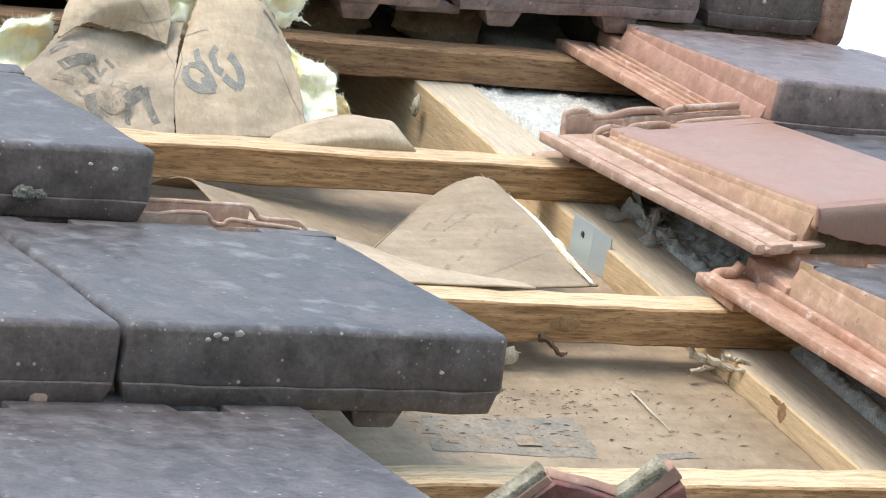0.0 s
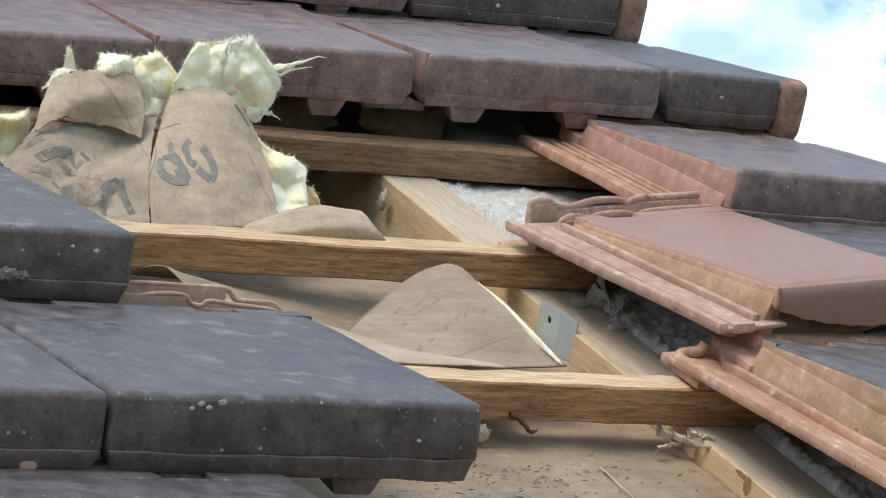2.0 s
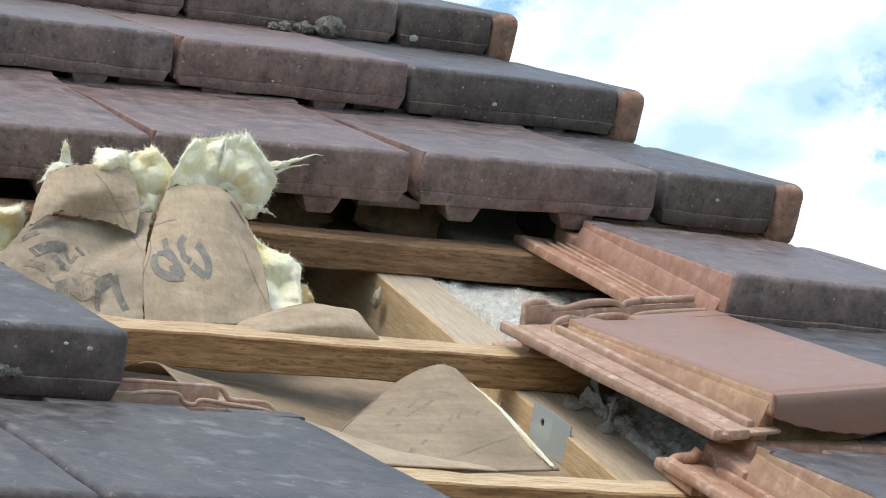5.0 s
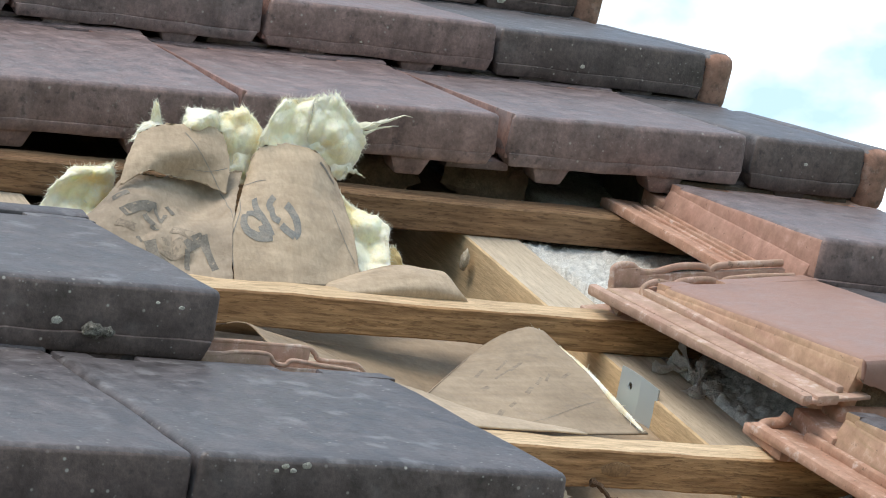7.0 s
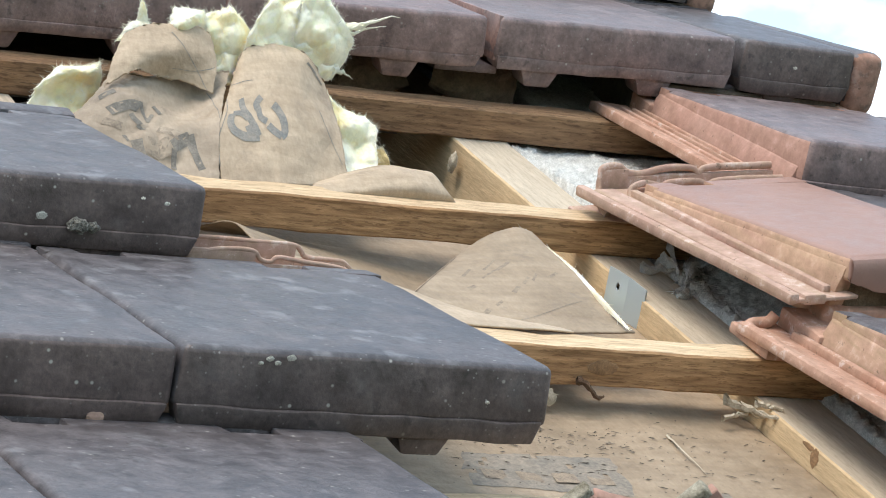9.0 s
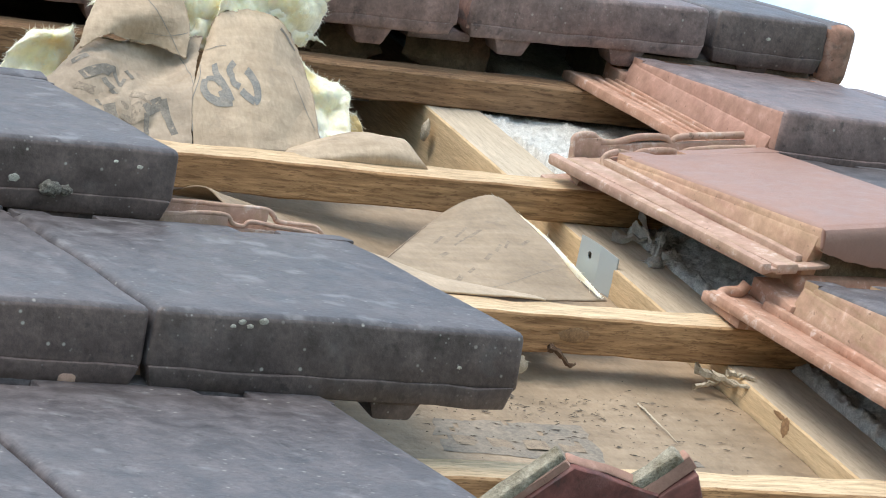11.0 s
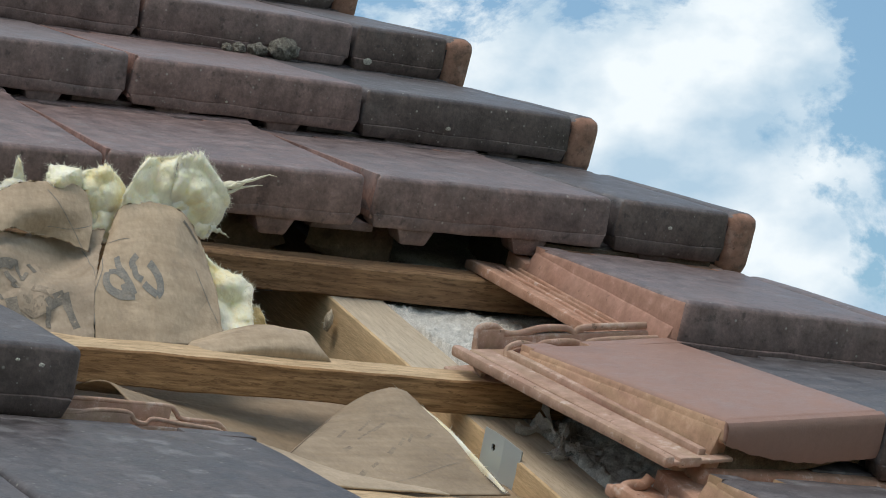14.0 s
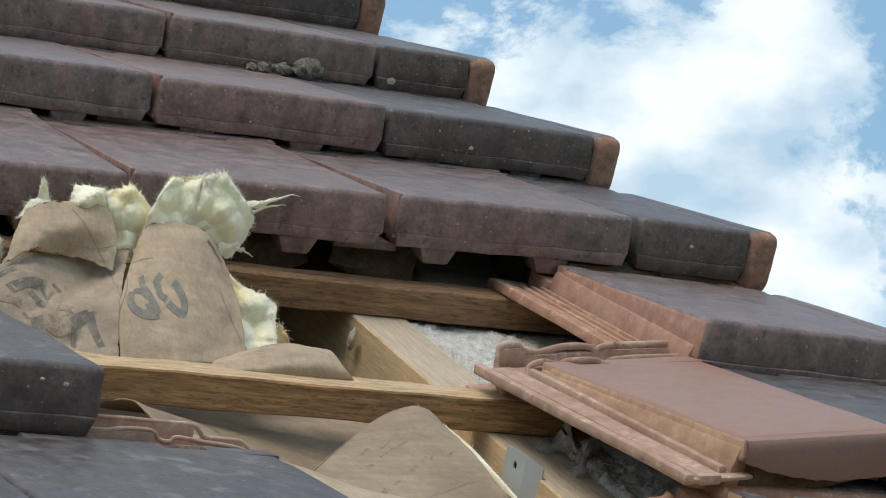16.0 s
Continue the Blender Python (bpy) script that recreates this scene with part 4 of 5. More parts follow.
# torn pieces of wool: net, thickness, raggedness, loose fibres
for k, (rows, thick, ragged, fibres, mat) in enumerate((
    ([[(-1.208, 2.8, 0.08), (-1.125, 2.8, 0.077), (-1.016, 2.82, 0.053)], [(-1.205, 2.8, 0.139), (-1.09, 2.87, 0.131), (-1.011, 2.84, 0.118)], [(-1.154, 2.84, 0.209), (-1.075, 2.88, 0.212), (-1.026, 2.84, 0.214)], [(-1.118, 2.88, 0.242), (-1.058, 2.89, 0.243), (-1.001, 2.88, 0.261)]], 0.024, 0.14, 260, WOOL),
    ([[(-1.023, 2.85, 0.042), (-0.933, 2.85, -0.008), (-0.85, 2.85, -0.008)], [(-1.026, 2.84, 0.112), (-0.928, 2.83, 0.11), (-0.804, 2.86, 0.102)], [(-1.02, 2.84, 0.207), (-0.927, 2.85, 0.194), (-0.813, 2.87, 0.164)], [(-1.013, 2.87, 0.263), (-0.946, 2.87, 0.282), (-0.882, 2.89, 0.229)]], 0.024, 0.15, 300, WOOL),
    ([[(-1.302, 2.78, -0.027), (-1.247, 2.78, -0.034), (-1.209, 2.8, -0.021)], [(-1.312, 2.84, 0.042), (-1.249, 2.82, 0.065), (-1.149, 2.86, 0.062)], [(-1.347, 2.86, 0.124), (-1.249, 2.86, 0.134), (-1.154, 2.88, 0.117)], [(-1.334, 2.88, 0.161), (-1.257, 2.88, 0.2), (-1.206, 2.89, 0.167)]], 0.026, 0.18, 240, WOOL),
    ([[(-1.469, 2.84, 0.091), (-1.412, 2.82, 0.103), (-1.33, 2.84, 0.105)], [(-1.463, 2.84, 0.137), (-1.416, 2.81, 0.154), (-1.341, 2.84, 0.156)], [(-1.45, 2.86, 0.182), (-1.399, 2.86, 0.184), (-1.348, 2.86, 0.181)]], 0.03, 0.18, 130, WOOL),
    ([[(-1.644, 2.8, 0.067), (-1.582, 2.79, 0.077), (-1.503, 2.8, 0.097)], [(-1.617, 2.82, 0.101), (-1.578, 2.8, 0.12), (-1.517, 2.82, 0.119)], [(-1.599, 2.83, 0.123), (-1.567, 2.83, 0.134), (-1.539, 2.83, 0.129)]], 0.018, 0.18, 90, WOOL),
    ([[(-1.576, 2.83, 0.102), (-1.557, 2.82, 0.107), (-1.526, 2.83, 0.107)], [(-1.577, 2.83, 0.144), (-1.561, 2.83, 0.15), (-1.543, 2.83, 0.148)], [(-1.573, 2.84, 0.189), (-1.567, 2.84, 0.197), (-1.558, 2.84, 0.191)]], 0.01, 0.22, 50, WOOL),
    ([[(-0.874, 2.55, -0.234), (-0.832, 2.53, -0.223), (-0.754, 2.55, -0.22)], [(-0.89, 2.62, -0.147), (-0.807, 2.66, -0.171), (-0.754, 2.6, -0.152)], [(-0.895, 2.7, -0.078), (-0.823, 2.68, -0.11), (-0.748, 2.66, -0.09)], [(-0.904, 2.76, -0.022), (-0.845, 2.73, -0.061), (-0.777, 2.7, -0.071)]], 0.024, 0.16, 200, WOOL),
    ([[(-0.764, 2.6, -0.244), (-0.722, 2.6, -0.241), (-0.676, 2.6, -0.233)], [(-0.757, 2.62, -0.191), (-0.723, 2.62, -0.178), (-0.691, 2.62, -0.19)], [(-0.74, 2.64, -0.158), (-0.727, 2.64, -0.152), (-0.71, 2.64, -0.159)]], 0.014, 0.16, 50, WOOL_OCHRE),
    ([[(-1.915, 2.76, -0.201), (-1.818, 2.74, -0.2), (-1.709, 2.75, -0.205)], [(-1.891, 2.8, -0.14), (-1.773, 2.85, -0.141), (-1.679, 2.8, -0.153)], [(-1.831, 2.82, -0.069), (-1.752, 2.8, -0.058), (-1.655, 2.82, -0.067)], [(-1.796, 2.84, -0.042), (-1.705, 2.84, -0.037), (-1.671, 2.84, -0.018)]], 0.03, 0.16, 200, WOOL))):
    wool_piece(rows, k + 1.5, thick, ragged, fibres, upper, mat)
bm = bmesh.new()
spike(bm, (-0.86, 2.88, 0.155), (-0.655, 2.86, 0.238), 0.022, 3)
spike(bm, (-0.84, 2.87, 0.150), (-0.70, 2.86, 0.200), 0.012, 8)
spike(bm, (-0.84, 2.87, 0.165), (-0.74, 2.86, 0.222), 0.010, 9)
spike(bm, (-0.86, 2.84, 0.04), (-0.79, 2.82, 0.02), 0.018, 4)
soft(part("wool_strand", bm, WOOL_FIBRE, upper, "white strand of pulled glass wool"))
bm = bmesh.new()
wool_clump(bm, (-0.155, 3.2, -0.365), (0.015, 0.03, 0.045), 31.0, 10, 0.02, 3)
soft(part("glass_wool", bm, SCRAP, upper))

# the batt lying in the lower and middle bays
lower = holder("kraft_faced_batt", "stained brown kraft-faced insulation between the rafters", "insulation")
flat = surface([[(-1.84, -3.3, -0.40), (-1.2, -3.3, -0.39), (-0.6, -3.3, -0.39), (-0.128, -3.3, -0.385)],
                [(-1.84, -1.0, -0.40), (-1.2, -1.0, -0.385), (-0.6, -1.0, -0.385), (-0.128, -1.0, -0.385)],
                [(-1.84, 1.0, -0.40), (-1.2, 1.0, -0.385), (-0.6, 1.0, -0.38), (-0.127, 1.0, -0.380)],
                [(-1.84, 2.9, -0.42), (-1.2, 2.9, -0.42), (-0.6, 2.9, -0.43), (-0.127, 2.9, -0.44)]], 0.006, 4, 1.0)
sheet("kraft_facing", flat, KRAFT_DUSTY, lower, 100, 240, label="flat stained kraft paper with grit")


def flat_st(u, v):
    """Sheet coordinates of a place on the flat facing."""
    s = t = 0.5
    for _ in range(3):
        lo, hi = 0.0, 1.0
        for _ in range(24):
            s = (lo + hi) / 2
            lo, hi = (s, hi) if flat(s, t).x / U < u else (lo, s)
        lo, hi = 0.0, 1.0
        for _ in range(24):
            t = (lo + hi) / 2
            lo, hi = (t, hi) if flat(s, t).y / U < v else (lo, t)
    return (s, t)


def flat_mark(name, pts, width, mat=None, lift=0.0012):
    bm = bmesh.new()
    line = [flat(*flat_st(u, v)) for u, v in pts]
    prev = None
    for k, p in enumerate(line):
        q, o = line[min(k + 1, len(line) - 1)], line[max(k - 1, 0)]
        nx = Vector((-(q - o).y, (q - o).x, 0)).normalized() * width * U / 2
        pair = [bm.verts.new(p + nx + Vector((0, 0, lift))), bm.verts.new(p - nx + Vector((0, 0, lift)))]
        if prev:
            bm.faces.new((prev[0], prev[1], pair[1], pair[0]))
        prev = pair
    return part(name, bm, mat or INK, lower)


# faded printed band, rubbed along its edges, with paler bars for the lettering
pr = random.Random(5)
bm = bmesh.new()
prev = None
for k in range(31):
    f = k / 30
    lo_edge, hi_edge = 0.505 - 0.036 * f + pr.uniform(-0.002, 0.002), 0.728 - 0.016 * f + pr.uniform(-0.004, 0.002)
    col = []
    for n in range(9):
        g = n / 8
        u = -1.302 + 0.489 * f + (0.066 - 0.03 * f) * g + (pr.uniform(-0.01, 0.01) if k in (0, 30) else 0)
        col.append(bm.verts.new(flat(*flat_st(u, lo_edge + (hi_edge - lo_edge) * g)) + Vector((0, 0, 0.0004))))
    if prev:
        for n in range(8):
            if pr.random() > 0.03:
                bm.faces.new((prev[n], col[n], col[n + 1], prev[n + 1]))
    prev = col
part("printed_band", bm, INK_BAND, lower)
for k in range(4):
    u, v = -1.23 + 0.105 * k, 0.585 - 0.008 * k
    flat_mark("printed_bar", [(u, v), (u + 0.035, v - 0.003), (u + 0.07, v - 0.006)], 0.06, SMUDGE, 0.0007)
flat_mark("printed_mark", [(-0.62 + 0.03 * k, 0.487) for k in range(5)], 0.035, INK_BAND, 0.0004)
# a curl of torn paper
bm = bmesh.new()
prev = None
for k in range(12):
    f = k / 11
    q = flat(*flat_st(-0.497 - 0.012 * math.sin(f * 3), 0.885 - 0.25 * f)) + Vector((0, 0, 0.0008 + 0.003 * math.sin(f * 3.1)))
    wd = 0.0013 * (1.25 - f)
    ring = [bm.verts.new(q + Vector((math.cos(a) * wd, 0, math.sin(a) * wd * 0.7))) for a in (0, 1.6, 3.1, 4.7)]
    if prev:
        for n in range(4):
            bm.faces.new((prev[n], prev[(n + 1) % 4], ring[(n + 1) % 4], ring[n]))
    prev = ring
part("torn_strip", bm, SCRAP, lower)
sr = random.Random(12)
bm = bmesh.new()
for k in range(400):
    u, v = sr.gauss(-0.75, 0.32), sr.gauss(0.84, 0.05) if k % 3 == 0 else sr.gauss(0.72, 0.15)
    if not -1.4 < u < -0.16:
        continue
    if not 0.3 < v < 1.05:
        continue
    p = flat(*flat_st(u, v)) + Vector((0, 0, 0.001))
    a, ln, wd = sr.uniform(-0.6, 0.6), 0.0004 + 0.0065 * sr.random() ** 3.5, sr.uniform(0.0003, 0.0009)
    d, nn = Vector((math.cos(a), math.sin(a), 0)) * ln, Vector((-math.sin(a), math.cos(a), 0)) * wd
    vs = [bm.verts.new(p - d), bm.verts.new(p + nn), bm.verts.new(p + d), bm.verts.new(p - nn), bm.verts.new(p + Vector((0, 0, 0.0006)))]
    for i in range(4):
        bm.faces.new((vs[i], vs[(i + 1) % 4], vs[4]))
tagged(part("grit", bm, FELT, lower), kind="stuff")

tent = surface([[(-1.088, 1.50, -0.222), (-0.958, 1.36, -0.226), (-0.831, 1.28, -0.223), (-0.658, 1.26, -0.218), (-0.455, 1.26, -0.205)],
                [(-0.944, 1.68, -0.238), (-0.829, 1.597, -0.222), (-0.723, 1.548, -0.215), (-0.590, 1.537, -0.208), (-0.436, 1.533, -0.203)],
                [(-0.798, 1.86, -0.252), (-0.700, 1.833, -0.224), (-0.618, 1.817, -0.212), (-0.527, 1.813, -0.203), (-0.424, 1.807, -0.205)],
                [(-0.650, 2.04, -0.263), (-0.571, 2.07, -0.226), (-0.515, 2.085, -0.210), (-0.469, 2.09, -0.198), (-0.419, 2.08, -0.204)]], 0.003, 4, 6.0)
sheet("kraft_flap", tent, KRAFT_DUSTY, lower, 40, 36, torn=0.02, label="kraft paper flap bulging between two battens")
valley = surface([[(-1.46, 1.20, -0.205), (-1.22, 1.20, -0.225), (-0.98, 1.25, -0.235)],
                  [(-1.46, 1.5, -0.215), (-1.20, 1.52, -0.28), (-0.98, 1.60, -0.35)],
                  [(-1.46, 1.8, -0.22), (-1.14, 1.80, -0.31), (-0.86, 1.84, -0.40)],
                  [(-1.46, 2.05, -0.24), (-1.10, 2.07, -0.34), (-0.68, 2.05, -0.42)],
                  [(-1.46, 2.3, -0.36), (-1.0, 2.3, -0.385), (-0.50, 2.3, -0.425)]], 0.004, 5, 2.0)
sheet("kraft_flap", valley, KRAFT_DUSTY, lower, 40, 36)
lap = surface([[(-1.40, 1.155, -0.176), (-1.15, 1.155, -0.176), (-0.95, 1.155, -0.176), (-0.72, 1.155, -0.176)],
               [(-1.42, 1.42, -0.185), (-1.16, 1.36, -0.190), (-0.95, 1.29, -0.195), (-0.70, 1.23, -0.20)],
               [(-1.44, 1.72, -0.200), (-1.12, 1.56, -0.222), (-0.93, 1.42, -0.235), (-0.68, 1.32, -0.23)]], 0.003, 5, 8.0)
sheet("kraft_lap", lap, KRAFT, lower, 40, 16, torn=0.02, label="pale torn paper lying on the batten")
# crease and overlap shade on tent and valley, drawn as thin dark strokes
for at, pts in ((tent, [(0.45, 0.05), (0.66, 0.18), (0.86, 0.28)]), (tent, [(0.02, 0.05), (0.02, 0.4), (0.03, 0.75)]), (valley, [(0.30, 0.98), (0.52, 0.62), (0.60, 0.50)])):
    bm = bmesh.new()
    thin = pts[0][0] == 0.45
    stroke(bm, at, pts, 0.002 if thin else 0.005, 0.0004)
    part("crease_shade", bm, INK_PALE if thin else BARK, lower)
wool_piece([[(-0.494, 1.24, -0.194), (-0.49, 1.24, -0.192), (-0.485, 1.24, -0.191)], [(-0.464, 1.52, -0.209), (-0.463, 1.51, -0.194), (-0.455, 1.51, -0.19)], [(-0.424, 1.82, -0.217), (-0.417, 1.81, -0.207), (-0.403, 1.81, -0.21)], [(-0.434, 2.12, -0.216), (-0.424, 2.12, -0.213), (-0.407, 2.11, -0.217)]], 40.5, 0.004, 0.10, 50, lower, WOOL, "yellow glass wool along the torn edge")
for pts, wd in (([(0.217, 0.282), (0.25, 0.333)], 0.03),
                ([(0.28, 0.433), (0.337, 0.512), (0.414, 0.571)], 0.018),
                ([(0.384, 0.546), (0.502, 0.65)], 0.03),
                ([(0.276, 0.528), (0.364, 0.67)], 0.022),
                ([(0.495, 0.327), (0.539, 0.398)], 0.03),
                ([(0.575, 0.423), (0.623, 0.489)], 0.024),
                ([(0.647, 0.458), (0.693, 0.525)], 0.02),
                ([(0.323, 0.074), (0.346, 0.141)], 0.03),
                ([(0.383, 0.183), (0.418, 0.229)], 0.02),
                ([(0.774, 0.496), (0.841, 0.548)], 0.02),
                ([(0.167, 0.415), (0.189, 0.537)], 0.02),
                ([(0.0, 0.692), (0.022, 0.813)], 0.03)):
    bm = bmesh.new()
    stroke(bm, tent, pts, wd, 0.00015)
    part("print_smudge", bm, SMUDGE, lower)
bm = bmesh.new()
wool_clump(bm, (-0.22, 1.98, -0.40), (0.07, 0.12, 0.06), 55.0, 12, 0.03, 3)
soft(part("glass_wool", bm, WOOL, lower))
bm = bmesh.new()
wool_clump(bm, (-0.83, 1.03, -0.335), (0.035, 0.012, 0.032), 61.0, 6, 0.03, 3)
part("paper_scrap", bm, SCRAP, lower)
for a, b, wd in (((-0.235, 1.03, -0.31), (-0.125, 0.985, -0.335), 0.020), ((-0.20, 1.01, -0.315), (-0.10, 0.90, -0.318), 0.016), ((-0.27, 0.97, -0.345), (-0.17, 1.0, -0.335), 0.012), ((-0.16, 0.99, -0.30), (-0.09, 0.95, -0.30), 0.014)):
    bm = bmesh.new()
    spike(bm, a, b, wd, int(wd * 1000))
    spike(bm, b, a, wd * 0.7, int(wd * 900))
    part("paper_shred", bm, SCRAP, lower, "pale torn paper shred")

# ---- gable masonry, underlay, attic, walls ----


def rough_bed(name, u0, u1, v0, v1, w, nu, nv, amp, mat, lift=0.0):
    bm = bmesh.new()
    g = []
    for j in range(nv + 1):
        row = []
        for i in range(nu + 1):
            q = Vector((u0 + (u1 - u0) * i / nu, v0 + (v1 - v0) * j / nv, 0))
            h = noise.fractal(q * 5.5, 0.8, 2.2, 5) * amp * 0.7 + abs(noise.noise(q * 24)) * amp * 0.7 + noise.noise(q * 60) * amp * 0.7
            h += lift * math.exp(-((q.y - 2.8) / 0.4) ** 2)
            h += max(0.0, min(0.12, 0.35 * (q.x - 0.16))) * (1 if q.y < 2.15 else 0)
            h += (0.03 + 0.022 * math.exp(-((q.x - 0.14) / 0.035) ** 2)) * (1 if q.y < 2.15 else 0)
            row.append(bm.verts.new(P(q.x + noise.noise(q * 14) * 0.012, q.y, w + h)))
        g.append(row)
    skirt = [bm.verts.new(g[j][0].co + Vector((0, 0, -0.05))) for j in range(nv + 1)]
    for j in range(nv):
        for i in range(nu):
            bm.faces.new((g[j][i], g[j][i + 1], g[j + 1][i + 1], g[j + 1][i]))
        bm.faces.new((skirt[j], g[j][0], g[j + 1][0], skirt[j + 1]))
    return soft(part(name, bm, mat))


tagged(rough_bed("verge_mortar_bed", 0.35, 1.5, 3.6, 10.5, -0.26, 40, 200, 0.03, MORTAR), "grey mortar filling under the upper verge tiles", "mortar", kind="structure")
tagged(rough_bed("gable_mortar_bed", 0.112, 1.5, -1.5, 3.6, -0.338, 130, 460, 0.024, MORTAR, 0.05), "rough grey mortar bed on the gable wall", "mortar", kind="structure")


def slab(name, u0, u1, v0, v1, w0, w1, mat, label, category):
    bm = bmesh.new()
    box(bm, u0, u1, v0, v1, w0, w1, bevel=0)
    return tagged(part(name, bm, mat, smooth=False), label, category, kind="structure")


slab("gable_wall_head", 0.112, 1.5, -3.6, 10.6, -0.9, -0.42, MORTAR, "grey mortared head of the gable wall", "wall")
# added dark blocks: close the gaps under the noses, stand in for shade
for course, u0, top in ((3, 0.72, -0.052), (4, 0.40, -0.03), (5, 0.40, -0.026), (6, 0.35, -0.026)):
    slab("verge_bedding", u0, 1.5, course * G + 0.03, course * G + 0.5, -0.30, top, FELT, "dark filler added for the shaded gap under the verge tiles", "mortar")
slab("underlay_left", -6.0, -2.0, -3.6, 3.3, -0.45, -0.41, FELT, "dark underlay beneath the tiles", "underlay")
slab("underlay_upper", -6.0, 0.08, 3.75, 10.6, -0.45, -0.41, FELT, "dark underlay beneath the tiles", "underlay")
slab("attic_lining", -6.0, 0.08, -3.6, 10.6, -0.95, -0.9, FELT, "dark attic lining behind the insulation", "lining")


def wall_block(name, x0, x1, y0, y1, z0, z1, mat, label):
    bm = bmesh.new()
    bmesh.ops.create_cube(bm, size=1.0)
    for v in bm.verts:
        v.co = Vector(((x0 + x1) / 2 + v.co.x * (x1 - x0), (y0 + y1) / 2 + v.co.y * (y1 - y0), (z0 + z1) / 2 + v.co.z * (z1 - z0)))
    return tagged(part(name, bm, mat, m=Matrix.Identity(4), smooth=False), label, "wall", kind="structure")


wall_block("wall_front", -1.75, 0.36, -0.60, -0.40, -3.8, -0.62, RENDERED, "plain plastered wall under the eaves")
wall_block("wall_gable", 0.16, 0.36, -0.38, 5.6, -3.8, -0.55, RENDERED, "plain plastered gable wall")
wall_block("wall_left", -1.78, -1.60, -0.38, 5.6, -3.8, -0.55, RENDERED, "plain plastered end wall")
wall_block("wall_back", -1.75, 0.36, 5.62, 5.80, -3.8, -0.30, RENDERED, "plain plastered back wall")
bm = bmesh.new()
box(bm, -6.0, 1.5, 0.0, 11.5, -0.3, 0.0)
ridge_at = ROOF @ P(0, 11.2, 0.0)
tagged(part("roof_back", bm, TILE, m=pose(0, ridge_at.y, ridge_at.z, -PITCH), smooth=False), "plain rear slope of the roof", "roof", kind="structure")
bm = bmesh.new()
bmesh.ops.create_grid(bm, x_segments=4, y_segments=4, size=2500)
ground = tagged(part("ground", bm, GRASS, m=pose(0, 0, -3.8)), "grassy ground far below the roof", "ground", kind="structure")

# ---- small things ----


def bracket():
    """Galvanised plate nailed to the rafter's side, with one bent edge and a hole."""
    root = holder("metal_bracket", "galvanised steel bracket plate with a nail hole, on the rafter", "bracket")
    bm = bmesh.new()
    ring_o, ring_i = [], []
    c = (1.935, -0.315)
    outline = [(2.01, -0.275), (1.955, -0.268), (1.88, -0.262), (1.87, -0.33), (1.865, -0.41), (1.93, -0.415), (1.995, -0.42), (2.003, -0.35)]
    for k, (v, w) in enumerate(outline):
        a = math.atan2(w - c[1], v - c[0])
        ring_o.append(bm.verts.new(P(-0.135, v, w)))
        ring_i.append(bm.verts.new(P(-0.135, c[0] + math.cos(a) * 0.013, c[1] + math.sin(a) * 0.013)))
    for k in range(8):
        j = (k + 1) % 8
        bm.faces.new((ring_o[k], ring_o[j], ring_i[j], ring_i[k]))
    e0, e1, e2 = bm.verts.new(P(-0.112, 1.80, -0.272)), bm.verts.new(P(-0.112, 1.79, -0.34)), bm.verts.new(P(-0.112, 1.785, -0.405))
    bm.faces.new((ring_o[2], e0, e1, ring_o[3]))
    bm.faces.new((ring_o[3], e1, e2, ring_o[4]))
    ob = part("plate", bm, STEEL, root, smooth=False)
    sol = ob.modifiers.new("thickness", 'SOLIDIFY')
    sol.thickness = 0.0015
    bm = bmesh.new()
    box(bm, -0.128, -0.122, 1.915, 1.955, -0.335, -0.295)
    part("hole_shadow", bm, FELT, root)


bracket()


def broken_tile():
    """Fragment of a tile lying on its back: two broken side ribs and the hollow between them."""
    root = holder("broken_tile", "broken clay tile fragment with mossy ribs and dark red hollow", "tile")
    ax = Vector((-0.38, -0.02, -0.33))
    dv = Vector((0, -0.035, -0.008))

    def bar(tip, across, mat, name, depth=dv, length=1.0):
        bm = bmesh.new()
        t, c = Vector(tip), Vector(across)
        b = t + ax * length
        hexa(bm, [tuple(b + depth), tuple(b + c + depth), tuple(b + c), tuple(b), tuple(t + depth), tuple(t + c + depth), tuple(t + c), tuple(t)], bevel=0.003, seg=1, cuts=6, rough=0.009)
        part(name, bm, mat, root)
    bar((-1.797, -0.82, 0.250), (0.022, 0, -0.014), MOSSY, "rib")
    bar((-1.777, -0.826, 0.238), (0.026, 0, -0.024), RAW_ROSE, "side", Vector((0, -0.03, -0.004)))
    bar((-1.500, -0.82, 0.268), (0.026, 0, -0.015), MOSSY, "rib")
    bar((-1.476, -0.826, 0.255), (0.030, 0, -0.028), RAW_ROSE, "side", Vector((0, -0.03, -0.004)))
    bar((-1.755, -0.835, 0.222), (0.235, 0.0, -0.06), RED_DARK, "hollow", Vector((0, -0.03, -0.004)))
    bar((-1.765, -0.83, 0.240), (0.235, 0.0, -0.062), RAW_ROSE, "rim", Vector((0, -0.02, -0.012)), 0.016)
    bar((-1.447, -0.83, 0.228), (0.05, 0, -0.09), RED_DARK, "side", Vector((0, -0.04, -0.01)))


RED_DARK = clay_glazed("dark_red_clay", (0.18, 0.065, 0.055), (0.22, 0.085, 0.07), 0.1)
broken_tile()


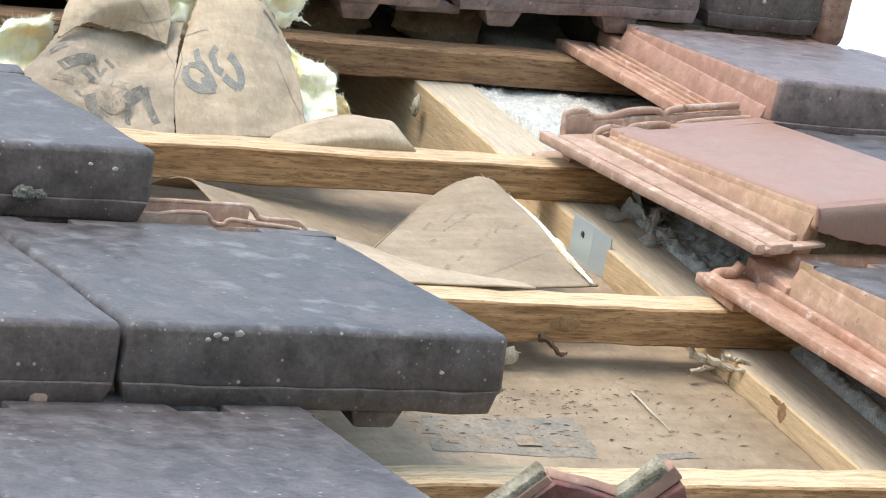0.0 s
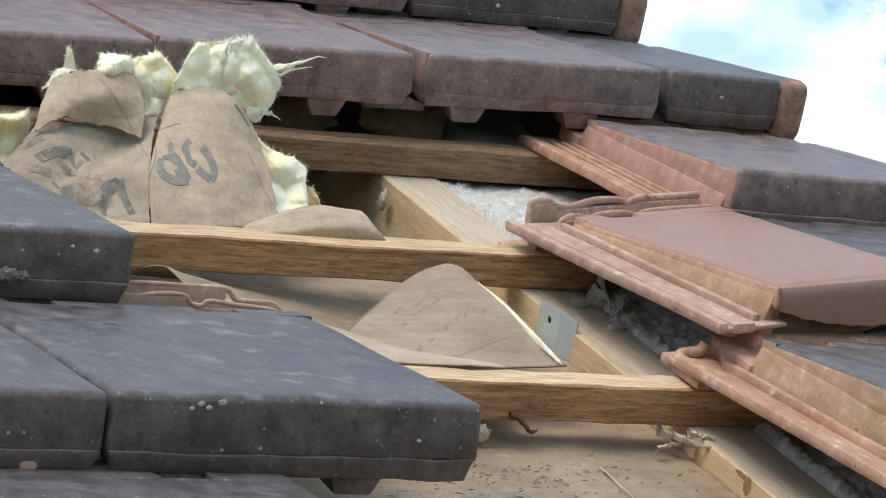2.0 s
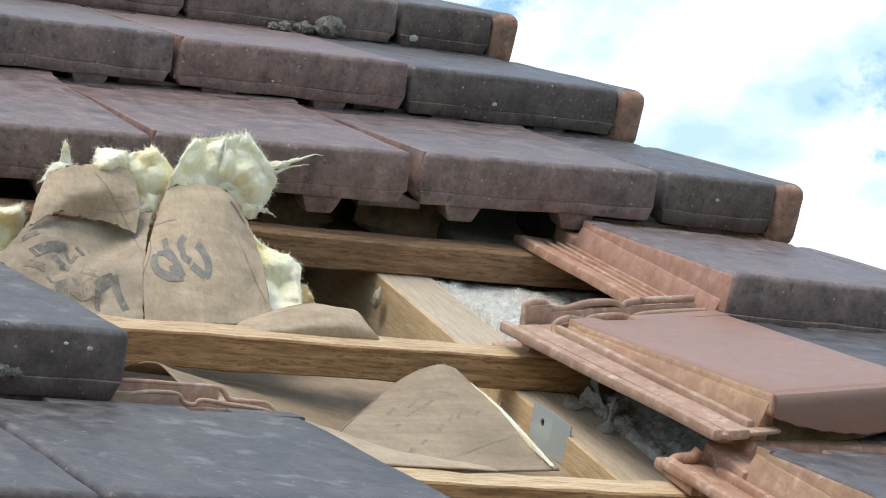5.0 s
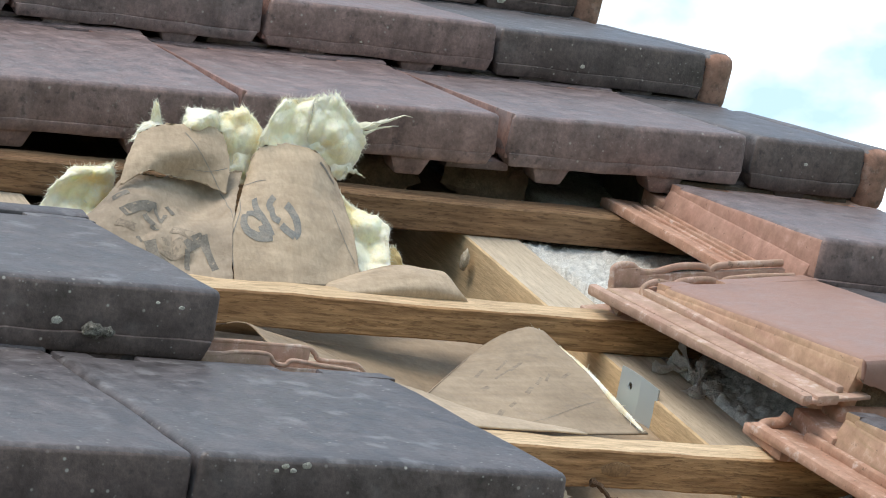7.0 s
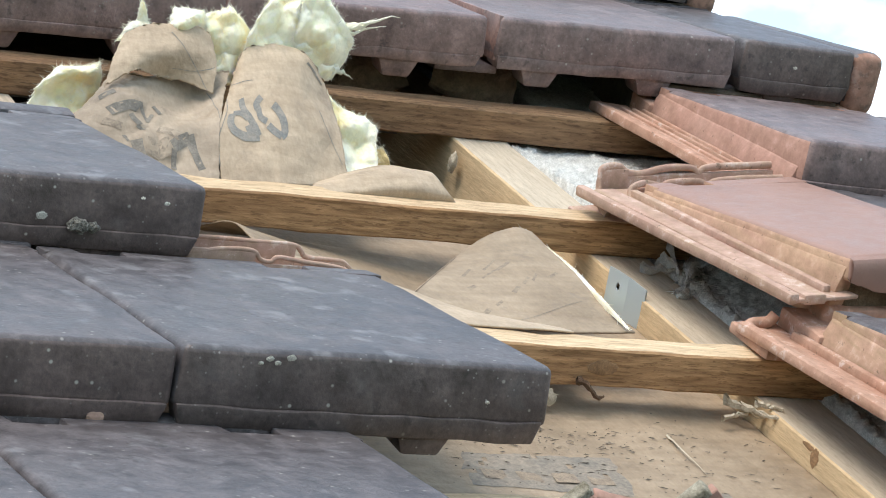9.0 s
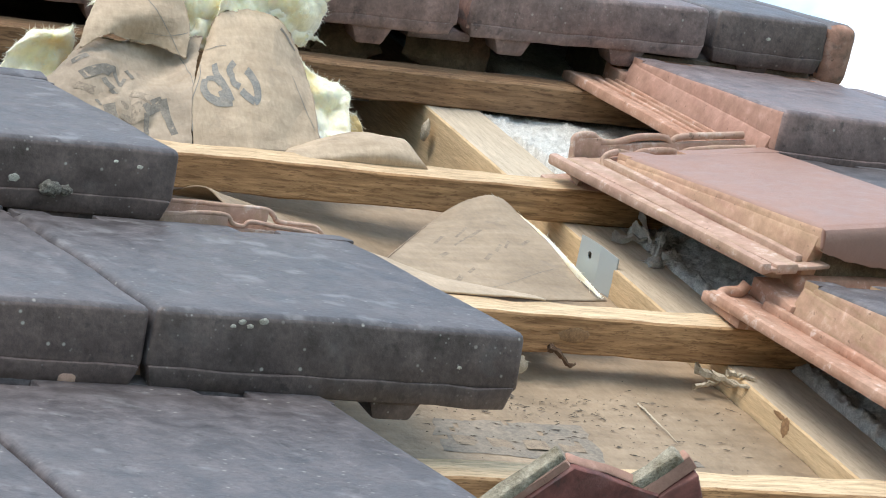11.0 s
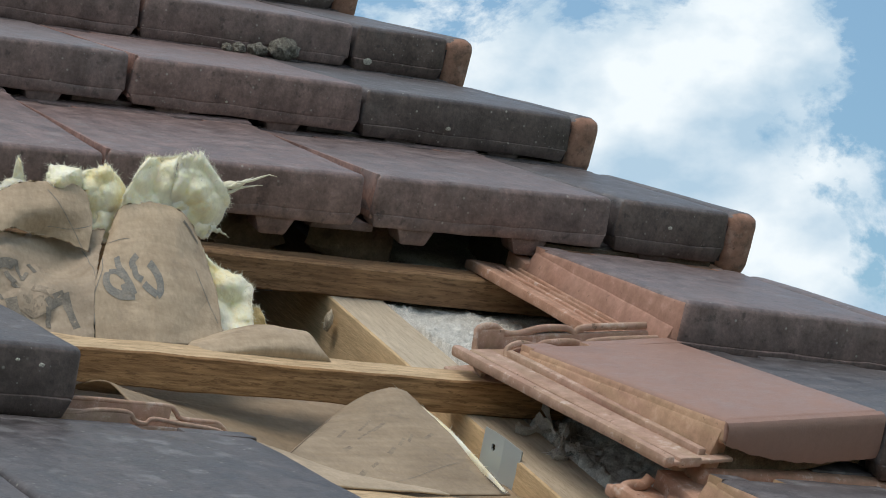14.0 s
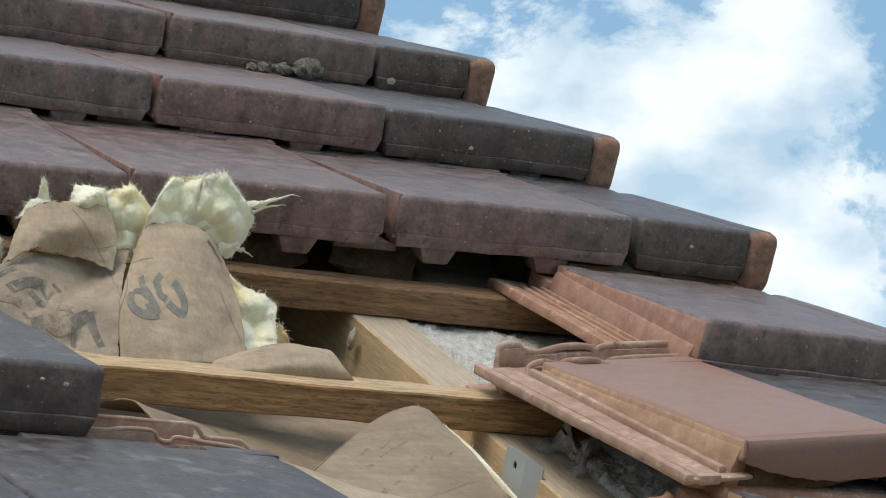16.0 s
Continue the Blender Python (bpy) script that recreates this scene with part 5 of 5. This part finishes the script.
def lump(name, spots, mat, label, category, seed=0):
    bm = bmesh.new()
    for k, (c, r) in enumerate(spots):
        vs = bmesh.ops.create_icosphere(bm, subdivisions=3, radius=1.0)["verts"]
        for v in vs:
            d = v.co.normalized()
            s = 0.85 + 0.3 * noise.noise(d * 2.2 + Vector((seed + k, 0, 0))) + 0.09 * noise.noise(d * 7 + Vector((0, seed, k)))
            v.co = Vector((c[0] + d.x * r[0] * s, c[1] + d.y * r[1] * s, c[2] + d.z * r[2] * s)) * U
    return tagged(part(name, bm, mat), label, category)


for k, (c, r) in enumerate((((0.595, 5.59, 0.040), (0.080, 0.055, 0.058)), ((0.475, 5.595, 0.022), (0.05, 0.04, 0.036)), ((0.39, 5.595, 0.018), (0.034, 0.035, 0.028)), ((0.335, 5.595, 0.014), (0.028, 0.03, 0.022)))):
    tagged(lump("moss_clump", [(c, r)], MOSS, "dry brown moss clump on the tile's edge", "moss", k), group="moss clumps")
lump("moss_clump", [((-2.295, 1.125, 0.038), (0.035, 0.02, 0.026)), ((-2.25, 1.128, 0.035), (0.02, 0.015, 0.018))], MOSS, "grey-green lichen cushion on a tile's nosing", "moss", 7)
lump("pebble", [((-0.90, 2.30, -0.180), (0.022, 0.018, 0.014))], LICHEN, "small white crumb lying on the batten", "crumb", 9)
BROWN_MORTAR = rough_stuff("brown_mortar", (0.15, 0.105, 0.075), (0.32, 0.235, 0.165), 40)
for k, (c, r) in enumerate((((0.10, 3.66, -0.19), (0.20, 0.08, 0.12)), ((-0.33, 3.70, -0.22), (0.20, 0.08, 0.10)))):
    tagged(lump("mortar_lump", [(c, r)], BROWN_MORTAR, "brown mortar lump under the tiles", "mortar", 11 + k), group="mortar lumps")
bm = bmesh.new()
for k, (a, b, wd) in enumerate((((0.16, 2.24, -0.22), (0.13, 1.98, -0.30), 0.03), ((0.0, 2.05, -0.29), (0.17, 2.02, -0.27), 0.03), ((0.15, 2.0, -0.28), (0.06, 1.86, -0.30), 0.035), ((0.1, 2.1, -0.27), (0.14, 1.9, -0.29), 0.03))):
    spike(bm, a, b, wd, 70 + k)
    wool_clump(bm, b, (0.038, 0.04, 0.03), 75.0 + k, 60, 0.06, 3)
tagged(part("fibre_tangle", bm, rough_stuff("grey_fibre", (0.50, 0.46, 0.41), (0.72, 0.68, 0.62), 120)), "tangle of grey dusty fibres hanging below the batten", "fibres")
# bark splinter curling off the batten
bm = bmesh.new()
prev = None
for k in range(13):
    f = k / 12
    c = Vector((-0.745 + 0.10 * f, 1.035 - 0.02 * math.sin(f * 3), -0.282 + 0.010 * math.sin(f * 6.0 + 0.4) - 0.042 * f))
    wd = 0.013 * (1 - 0.6 * f) * (1 + 0.3 * math.sin(k * 2.1))
    ring = [bm.verts.new((c + Vector((0, math.cos(a) * wd * 0.7, math.sin(a) * wd))) * U) for a in (0, 1.6, 3.1, 4.7)]
    if prev:
        for i in range(4):
            bm.faces.new((prev[i], prev[(i + 1) % 4], ring[(i + 1) % 4], ring[i]))
    prev = ring
tagged(part("bark_splinter", bm, BARK), "curled brown bark splinter under the batten", "splinter")
# pale lichen specks on the nosings and faces
lr = random.Random(31)
SPECKS = [(-2.194, 0.0, 0.150, 0.014), (-2.14, 0.0, 0.155, 0.017), (-2.173, 0.0, 0.140, 0.012), (-2.215, 0.0, 0.138, 0.010), (1.02, 5.632, 0.03, 0.03), (1.256, 3.375, 0.075, 0.013), (-1.6, 0.0, 0.07, 0.009),
          (-2.06, 1.12, 0.12, 0.012), (-2.40, 1.12, 0.06, 0.022), (-2.13, 1.12, 0.13, 0.009), (0.86, 4.508, 0.06, 0.016), (-0.12, 4.508, 0.05, 0.008)]
for u, v, w, r in SPECKS:
    tagged(lump("lichen_spot", [((u, v + 0.004, w), (r * 0.8, 0.0028, r * 0.55))], LICHEN, "pale lichen spot on a clay tile", "lichen", lr.random() * 9), group="lichen spots")
